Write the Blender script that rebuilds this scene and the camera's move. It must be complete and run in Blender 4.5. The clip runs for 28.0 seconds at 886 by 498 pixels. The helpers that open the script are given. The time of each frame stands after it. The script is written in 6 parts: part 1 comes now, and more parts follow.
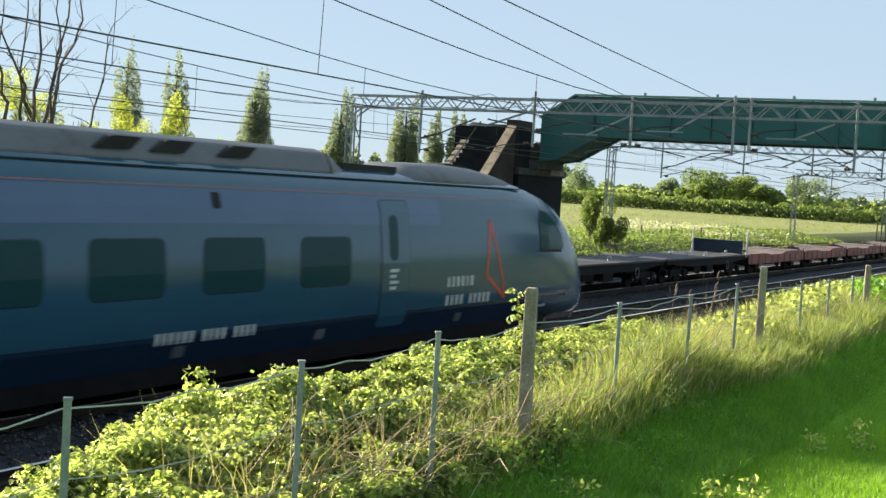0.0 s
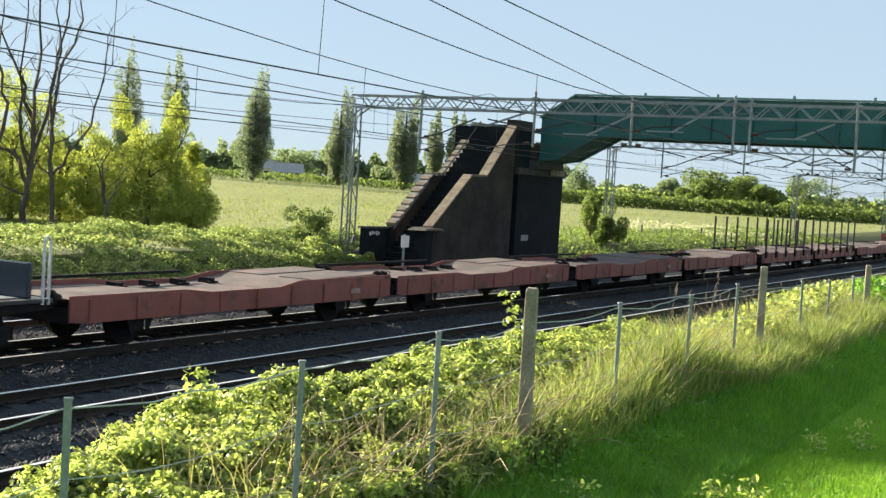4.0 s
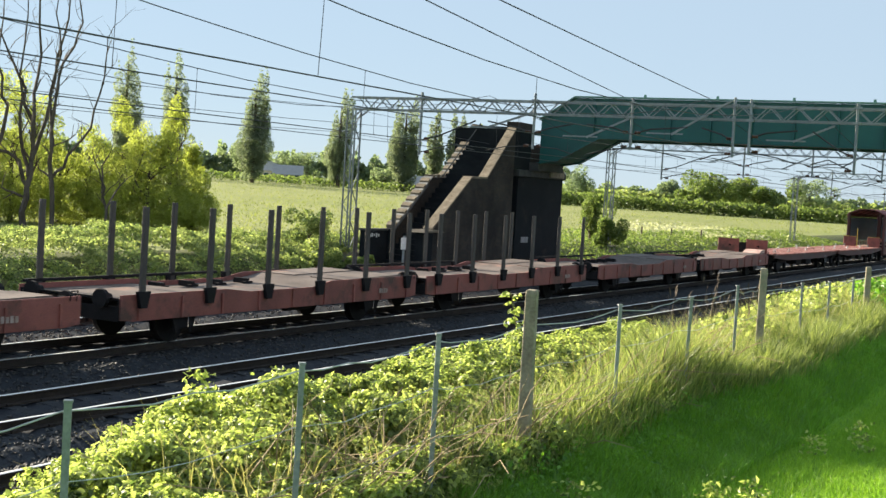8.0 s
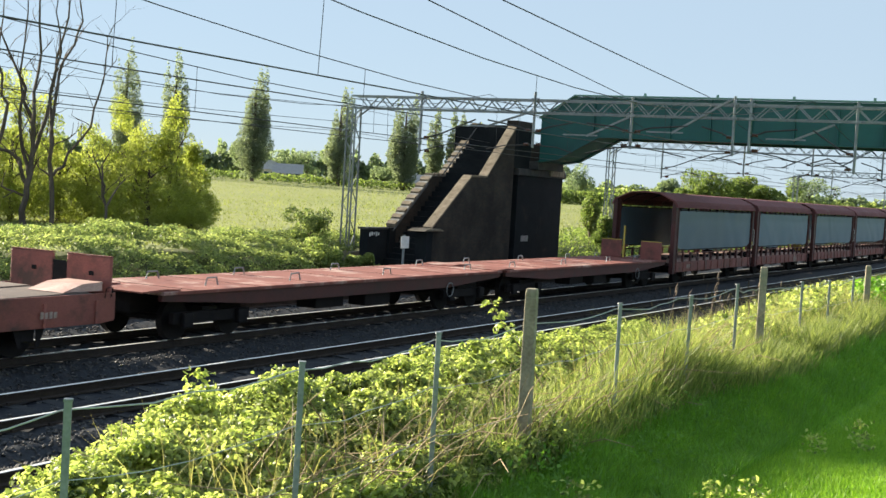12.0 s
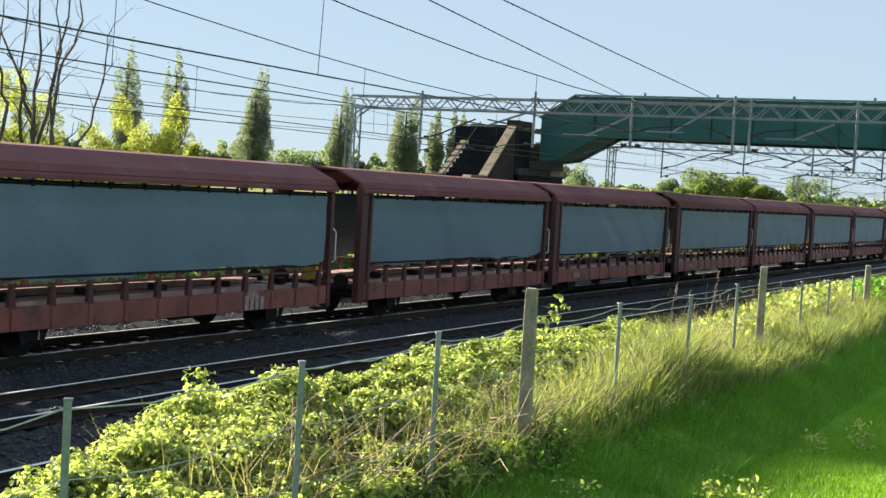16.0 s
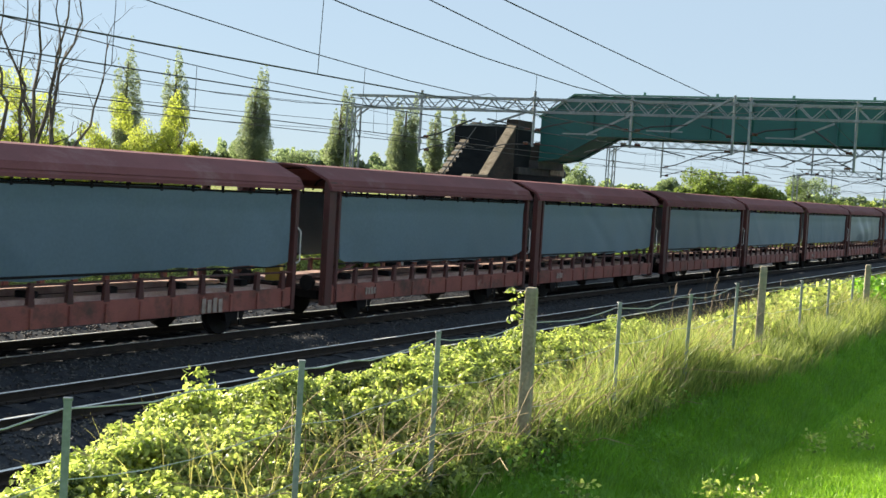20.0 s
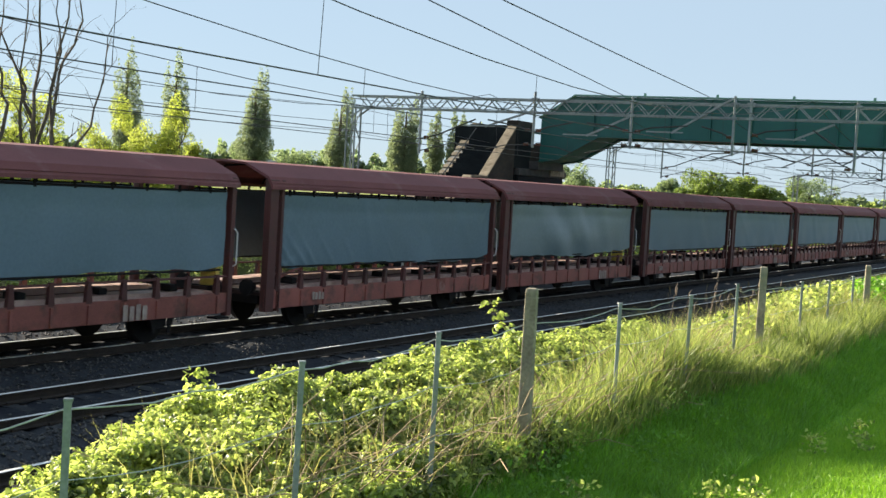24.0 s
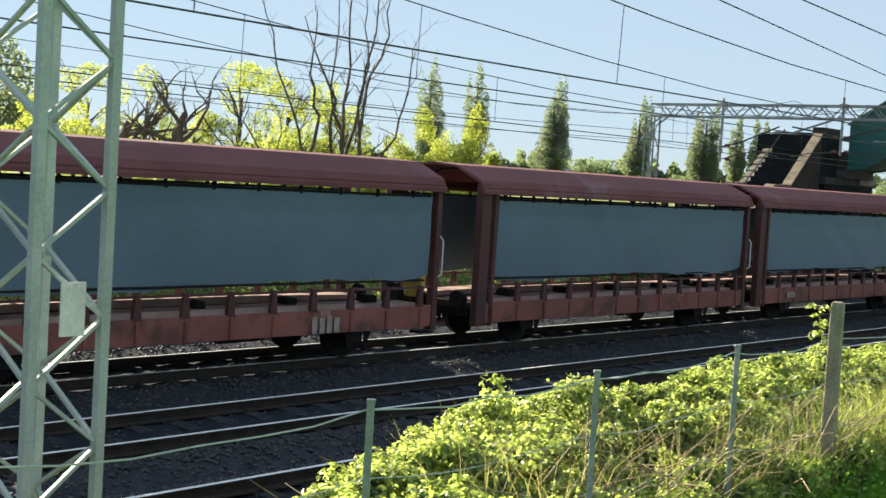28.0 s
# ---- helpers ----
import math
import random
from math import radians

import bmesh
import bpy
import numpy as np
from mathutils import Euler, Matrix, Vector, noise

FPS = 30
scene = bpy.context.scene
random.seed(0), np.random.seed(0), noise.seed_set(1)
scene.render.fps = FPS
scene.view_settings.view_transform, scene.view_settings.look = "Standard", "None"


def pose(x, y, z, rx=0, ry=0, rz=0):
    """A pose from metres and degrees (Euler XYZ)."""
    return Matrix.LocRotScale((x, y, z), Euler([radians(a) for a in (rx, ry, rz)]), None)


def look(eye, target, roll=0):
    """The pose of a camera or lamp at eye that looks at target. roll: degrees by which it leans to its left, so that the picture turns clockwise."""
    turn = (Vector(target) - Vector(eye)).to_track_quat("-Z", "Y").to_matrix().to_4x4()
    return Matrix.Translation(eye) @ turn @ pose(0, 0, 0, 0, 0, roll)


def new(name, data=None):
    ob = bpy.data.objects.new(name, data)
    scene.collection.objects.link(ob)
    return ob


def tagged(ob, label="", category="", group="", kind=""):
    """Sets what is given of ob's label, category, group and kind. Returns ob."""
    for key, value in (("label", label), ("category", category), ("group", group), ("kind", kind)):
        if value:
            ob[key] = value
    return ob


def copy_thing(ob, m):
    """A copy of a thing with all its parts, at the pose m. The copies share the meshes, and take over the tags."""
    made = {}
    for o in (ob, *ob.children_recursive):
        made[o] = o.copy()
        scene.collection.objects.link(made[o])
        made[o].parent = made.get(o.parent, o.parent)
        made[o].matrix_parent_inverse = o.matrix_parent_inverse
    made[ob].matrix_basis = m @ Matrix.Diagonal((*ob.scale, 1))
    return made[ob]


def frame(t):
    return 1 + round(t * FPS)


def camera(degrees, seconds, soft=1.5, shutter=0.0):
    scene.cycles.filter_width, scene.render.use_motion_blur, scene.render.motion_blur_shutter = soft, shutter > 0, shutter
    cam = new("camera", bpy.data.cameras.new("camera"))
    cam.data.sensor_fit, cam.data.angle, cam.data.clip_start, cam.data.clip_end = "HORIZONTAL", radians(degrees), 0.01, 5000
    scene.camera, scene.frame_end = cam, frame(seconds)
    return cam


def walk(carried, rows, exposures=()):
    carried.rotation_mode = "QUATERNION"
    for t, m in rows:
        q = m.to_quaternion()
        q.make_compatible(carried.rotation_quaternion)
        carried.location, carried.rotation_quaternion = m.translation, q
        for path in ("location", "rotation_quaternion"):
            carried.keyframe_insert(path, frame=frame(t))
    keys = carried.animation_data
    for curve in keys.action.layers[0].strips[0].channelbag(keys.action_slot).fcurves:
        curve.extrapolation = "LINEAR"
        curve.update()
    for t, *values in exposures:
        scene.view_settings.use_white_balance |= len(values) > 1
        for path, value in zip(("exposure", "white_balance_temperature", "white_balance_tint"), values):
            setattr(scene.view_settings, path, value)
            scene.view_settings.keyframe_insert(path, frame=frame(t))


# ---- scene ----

EYE = Vector((0.0, 0.0, 3.40))


def heading(yaw, pitch):
    """A view direction: yaw from +y towards +x, pitch upwards, in degrees."""
    a, b = radians(yaw), radians(pitch)
    return EYE + 10 * Vector((math.sin(a) * math.cos(b), math.cos(a) * math.cos(b), math.sin(b)))


# Camera: hand-held on the bank, still until it swings to the left at the end.
PATH = [
    (0.0, 62.06, -2.705, 3.48), (1.0, 62.05, -2.68, 3.47), (2.0, 62.05, -2.69, 3.45), (3.0, 62.06, -2.71, 3.45),
    (3.5, 62.05, -2.71, 3.45), (5.5, 62.05, -2.64, 3.46), (6.0, 62.05, -2.60, 3.43), (7.0, 62.045, -2.585, 3.43),
    (8.0, 62.045, -2.615, 3.42), (9.0, 62.045, -2.635, 3.42), (10.0, 62.045, -2.64, 3.42), (11.0, 62.05, -2.66, 3.43),
    (12.0, 62.05, -2.67, 3.42), (14.5, 62.045, -2.695, 3.40), (16.0, 62.055, -2.685, 3.43), (18.0, 62.055, -2.70, 3.42),
    (20.0, 62.065, -2.712, 3.43), (21.5, 62.055, -2.705, 3.41), (23.5, 62.055, -2.68, 3.43), (25.0, 62.053, -2.675, 3.43),
    (25.5, 62.03, -2.65, 3.44), (26.0, 61.858, -2.615, 3.49), (26.5, 61.05, -2.56, 3.53), (27.0, 58.92, -2.575, 3.55),
    (27.5, 55.09, -2.72, 3.50), (28.0, 49.28, -3.06, 3.48),
]
cam = camera(36.92, 28.0, shutter=0.08)
walk(cam, [(t, look(EYE, heading(yaw, pitch), roll)) for t, yaw, pitch, roll in PATH], exposures=[(0.0, 1.85), (28.0, 1.85)])

# Daylight: clear sky, sun beyond the tracks.
SUN_AZ, SUN_EL = 2.0, 19.0
world = bpy.data.worlds.new("sky")
scene.world = world
world.use_nodes = True
wn = world.node_tree
sky = wn.nodes.new("ShaderNodeTexSky")
sky.sky_type, sky.sun_disc = "NISHITA", False
sky.sun_elevation, sky.sun_rotation = radians(SUN_EL), radians(SUN_AZ)
sky.air_density, sky.dust_density, sky.ozone_density = 0.85, 0.0, 2.6
haze = wn.nodes.new("ShaderNodeMix")   # thin even haze over the clear sky
haze.data_type = "RGBA"
haze.inputs["Factor"].default_value, haze.inputs["B"].default_value = 0.88, (2.62, 3.30, 3.96, 1)
wn.links.new(sky.outputs[0], haze.inputs["A"]), wn.links.new(haze.outputs["Result"], wn.nodes["Background"].inputs[0])
wn.nodes["Background"].inputs[1].default_value = 0.058
sun = new("sun", bpy.data.lights.new("sun", "SUN"))
sun.data.energy, sun.data.angle, sun.data.color = 5.0, radians(0.53), (1.0, 0.89, 0.70)
sun.matrix_world = look((0, 0, 0), (-math.sin(radians(SUN_AZ)) * math.cos(radians(SUN_EL)), -math.cos(radians(SUN_AZ)) * math.cos(radians(SUN_EL)), -math.sin(radians(SUN_EL))))


# ---- materials ----
def surface(name, dark, light, scale=3.0, rough=0.7, bump=0.15, metal=0.0, fine=40.0, stain=None, stain_at=0.62, vary=0.12, rough_var=0.15, tall=1.0):
    """A worn surface: two colours mixed by large and fine grain, stains, fine relief; each object differs a little."""
    m = bpy.data.materials.new(name)
    m.use_nodes = True
    n, l = m.node_tree.nodes, m.node_tree.links
    b = n["Principled BSDF"]
    co = n.new("ShaderNodeTexCoord")
    mp = n.new("ShaderNodeMapping")
    mp.inputs["Scale"].default_value = (1, 1, tall)
    info = n.new("ShaderNodeObjectInfo")
    off = n.new("ShaderNodeVectorMath")
    off.operation = "SCALE"
    comb = n.new("ShaderNodeCombineXYZ")
    l.new(info.outputs["Random"], comb.inputs[0]), l.new(info.outputs["Random"], comb.inputs[1])
    off.inputs[3].default_value = 37.0
    l.new(comb.outputs[0], off.inputs[0])
    add = n.new("ShaderNodeVectorMath")
    l.new(co.outputs["Object"], mp.inputs[0]), l.new(mp.outputs[0], add.inputs[0]), l.new(off.outputs[0], add.inputs[1])
    big, small = n.new("ShaderNodeTexNoise"), n.new("ShaderNodeTexNoise")
    for t, s, d in ((big, scale, 6), (small, fine, 4)):
        t.inputs["Scale"].default_value, t.inputs["Detail"].default_value = s, d
        l.new(add.outputs[0], t.inputs["Vector"])
    mixf = n.new("ShaderNodeMath")
    mixf.operation = "MULTIPLY_ADD"
    mixf.inputs[1].default_value = 0.45
    l.new(small.outputs[0], mixf.inputs[0])
    sc = n.new("ShaderNodeMath")
    sc.operation, sc.inputs[1].default_value = "MULTIPLY", 0.6
    l.new(big.outputs[0], sc.inputs[0]), l.new(sc.outputs[0], mixf.inputs[2])
    ramp = n.new("ShaderNodeValToRGB")
    ramp.color_ramp.elements[0].position, ramp.color_ramp.elements[1].position = 0.36, 0.68
    ramp.color_ramp.elements[0].color, ramp.color_ramp.elements[1].color = (*dark, 1), (*light, 1)
    l.new(mixf.outputs[0], ramp.inputs[0])
    col = ramp.outputs[0]
    if stain:
        st = n.new("ShaderNodeTexNoise")
        st.inputs["Scale"].default_value, st.inputs["Detail"].default_value, st.inputs["Roughness"].default_value = scale * 0.7, 8, 0.7
        l.new(add.outputs[0], st.inputs["Vector"])
        sr = n.new("ShaderNodeValToRGB")
        sr.color_ramp.elements[0].position, sr.color_ramp.elements[1].position = stain_at - 0.06, stain_at + 0.08
        l.new(st.outputs[0], sr.inputs[0])
        mx = n.new("ShaderNodeMix")
        mx.data_type = "RGBA"
        mx.inputs["B"].default_value = (*stain, 1)
        l.new(sr.outputs[0], mx.inputs["Factor"]), l.new(col, mx.inputs["A"])
        col = mx.outputs["Result"]
    hs = n.new("ShaderNodeHueSaturation")
    rng = n.new("ShaderNodeMapRange")
    rng.inputs["To Min"].default_value, rng.inputs["To Max"].default_value = 1 - vary, 1 + vary
    l.new(info.outputs["Random"], rng.inputs[0]), l.new(rng.outputs[0], hs.inputs["Value"]), l.new(col, hs.inputs["Color"])
    l.new(hs.outputs[0], b.inputs["Base Color"])
    rr = n.new("ShaderNodeMapRange")
    rr.inputs["To Min"].default_value, rr.inputs["To Max"].default_value = max(0.05, rough - rough_var), min(1, rough + rough_var)
    l.new(big.outputs[0], rr.inputs[0]), l.new(rr.outputs[0], b.inputs["Roughness"])
    b.inputs["Metallic"].default_value = metal
    b.inputs["Specular IOR Level"].default_value = 0.5 if rough < 0.7 else 0.2
    if bump:
        bp = n.new("ShaderNodeBump")
        bp.inputs["Strength"].default_value, bp.inputs["Distance"].default_value = bump, 0.02
        l.new(mixf.outputs[0], bp.inputs["Height"]), l.new(bp.outputs[0], b.inputs["Normal"])
    return m


def foliage(name, dark, light, translucent=0.45, gloss=0.45, scale=1.5):
    """Leaves or blades: each piece its own tint, light passes through."""
    m = bpy.data.materials.new(name)
    m.use_nodes = True
    n, l = m.node_tree.nodes, m.node_tree.links
    b, out = n["Principled BSDF"], n["Material Output"]
    geo, co, tx = n.new("ShaderNodeNewGeometry"), n.new("ShaderNodeTexCoord"), n.new("ShaderNodeTexNoise")
    tx.inputs["Scale"].default_value = scale
    l.new(co.outputs["Object"], tx.inputs["Vector"])
    av = n.new("ShaderNodeMath")
    av.operation, av.inputs[1].default_value = "MULTIPLY_ADD", 0.55
    sc = n.new("ShaderNodeMath")
    sc.operation, sc.inputs[1].default_value = "MULTIPLY", 0.5
    l.new(geo.outputs["Random Per Island"], av.inputs[0]), l.new(tx.outputs[0], sc.inputs[0]), l.new(sc.outputs[0], av.inputs[2])
    ramp = n.new("ShaderNodeValToRGB")
    ramp.color_ramp.elements[0].position, ramp.color_ramp.elements[1].position = 0.2, 0.85
    ramp.color_ramp.elements[0].color, ramp.color_ramp.elements[1].color = (*dark, 1), (*light, 1)
    l.new(av.outputs[0], ramp.inputs[0])
    l.new(ramp.outputs[0], b.inputs["Base Color"])
    b.inputs["Roughness"].default_value = gloss
    tr = n.new("ShaderNodeBsdfTranslucent")
    bright = n.new("ShaderNodeMix")
    bright.data_type, bright.blend_type = "RGBA", "MULTIPLY"
    bright.inputs["Factor"].default_value = 1.0
    bright.inputs["B"].default_value = (2.1, 2.15, 1.3, 1)
    l.new(ramp.outputs[0], bright.inputs["A"]), l.new(bright.outputs["Result"], tr.inputs[0])
    mx = n.new("ShaderNodeMixShader")
    mx.inputs[0].default_value = translucent
    l.new(b.outputs[0], mx.inputs[1]), l.new(tr.outputs[0], mx.inputs[2]), l.new(mx.outputs[0], out.inputs[0])
    return m


def ground_cover(name, cols, scale=0.35, fine=9.0, bump=0.6, dist=0.05):
    """Turf seen from above: three greens in large and small patches."""
    m = bpy.data.materials.new(name)
    m.use_nodes = True
    n, l = m.node_tree.nodes, m.node_tree.links
    b = n["Principled BSDF"]
    co = n.new("ShaderNodeTexCoord")
    a, c = n.new("ShaderNodeTexNoise"), n.new("ShaderNodeTexNoise")
    for t, s in ((a, scale), (c, fine)):
        t.inputs["Scale"].default_value, t.inputs["Detail"].default_value, t.inputs["Roughness"].default_value = s, 8, 0.65
        l.new(co.outputs["Object"], t.inputs["Vector"])
    mf = n.new("ShaderNodeMath")
    mf.operation, mf.inputs[1].default_value = "MULTIPLY_ADD", 0.5
    h = n.new("ShaderNodeMath")
    h.operation, h.inputs[1].default_value = "MULTIPLY", 0.5
    l.new(a.outputs[0], mf.inputs[0]), l.new(c.outputs[0], h.inputs[0]), l.new(h.outputs[0], mf.inputs[2])
    ramp = n.new("ShaderNodeValToRGB")
    ramp.color_ramp.elements[0].position, ramp.color_ramp.elements[1].position = 0.35, 0.65
    ramp.color_ramp.elements[0].color, ramp.color_ramp.elements[1].color = (*cols[0], 1), (*cols[2], 1)
    e = ramp.color_ramp.elements.new(0.5)
    e.color = (*cols[1], 1)
    l.new(mf.outputs[0], ramp.inputs[0]), l.new(ramp.outputs[0], b.inputs["Base Color"])
    b.inputs["Roughness"].default_value = 0.85
    b.inputs["Specular IOR Level"].default_value = 0.2
    bp = n.new("ShaderNodeBump")
    bp.inputs["Strength"].default_value, bp.inputs["Distance"].default_value = bump, dist
    l.new(c.outputs[0], bp.inputs["Height"]), l.new(bp.outputs[0], b.inputs["Normal"])
    return m


def brickwork(name):
    """Old soot-dark brick with pale mortar worn back."""
    m = bpy.data.materials.new(name)
    m.use_nodes = True
    n, l = m.node_tree.nodes, m.node_tree.links
    b = n["Principled BSDF"]
    co = n.new("ShaderNodeTexCoord")
    sep, comb, sm = n.new("ShaderNodeSeparateXYZ"), n.new("ShaderNodeCombineXYZ"), n.new("ShaderNodeMath")
    sm.operation = "ADD"
    l.new(co.outputs["Object"], sep.inputs[0]), l.new(sep.outputs[0], sm.inputs[0]), l.new(sep.outputs[1], sm.inputs[1])
    l.new(sm.outputs[0], comb.inputs[0]), l.new(sep.outputs[2], comb.inputs[1])
    br = n.new("ShaderNodeTexBrick")
    br.inputs["Scale"].default_value, br.inputs["Brick Width"].default_value, br.inputs["Row Height"].default_value = 1.0, 0.225, 0.075
    br.inputs["Mortar Size"].default_value, br.inputs["Bias"].default_value = 0.008, -0.1
    br.inputs["Color1"].default_value, br.inputs["Color2"].default_value, br.inputs["Mortar"].default_value = (0.060, 0.040, 0.027, 1), (0.032, 0.028, 0.023, 1), (0.036, 0.032, 0.027, 1)
    l.new(comb.outputs[0], br.inputs["Vector"])
    ns = n.new("ShaderNodeTexNoise")
    ns.inputs["Scale"].default_value, ns.inputs["Detail"].default_value, ns.inputs["Roughness"].default_value = 0.7, 9, 0.7
    l.new(co.outputs["Object"], ns.inputs["Vector"])
    ramp = n.new("ShaderNodeValToRGB")
    ramp.color_ramp.elements[0].position, ramp.color_ramp.elements[1].position = 0.38, 0.62
    ramp.color_ramp.elements[0].color, ramp.color_ramp.elements[1].color = (0.28, 0.26, 0.25, 1), (1, 1, 1, 1)
    l.new(ns.outputs[0], ramp.inputs[0])
    mx = n.new("ShaderNodeMix")
    mx.data_type, mx.blend_type = "RGBA", "MULTIPLY"
    mx.inputs["Factor"].default_value = 1.0
    l.new(br.outputs[0], mx.inputs["A"]), l.new(ramp.outputs[0], mx.inputs["B"]), l.new(mx.outputs["Result"], b.inputs["Base Color"])
    b.inputs["Roughness"].default_value = 0.9
    bp = n.new("ShaderNodeBump")
    bp.inputs["Strength"].default_value, bp.inputs["Distance"].default_value = 0.6, 0.01
    inv = n.new("ShaderNodeMath")
    inv.operation, inv.inputs[0].default_value = "SUBTRACT", 1.0
    l.new(br.outputs["Fac"], inv.inputs[1]), l.new(inv.outputs[0], bp.inputs["Height"]), l.new(bp.outputs[0], b.inputs["Normal"])
    return m


def glass_dark(name):
    m = bpy.data.materials.new(name)
    m.use_nodes = True
    b = m.node_tree.nodes["Principled BSDF"]
    # dim green of mirrored trees put into the base colour
    b.inputs["Base Color"].default_value = (0.016, 0.058, 0.062, 1)
    b.inputs["Roughness"].default_value = 0.14
    b.inputs["IOR"].default_value = 1.16
    return m


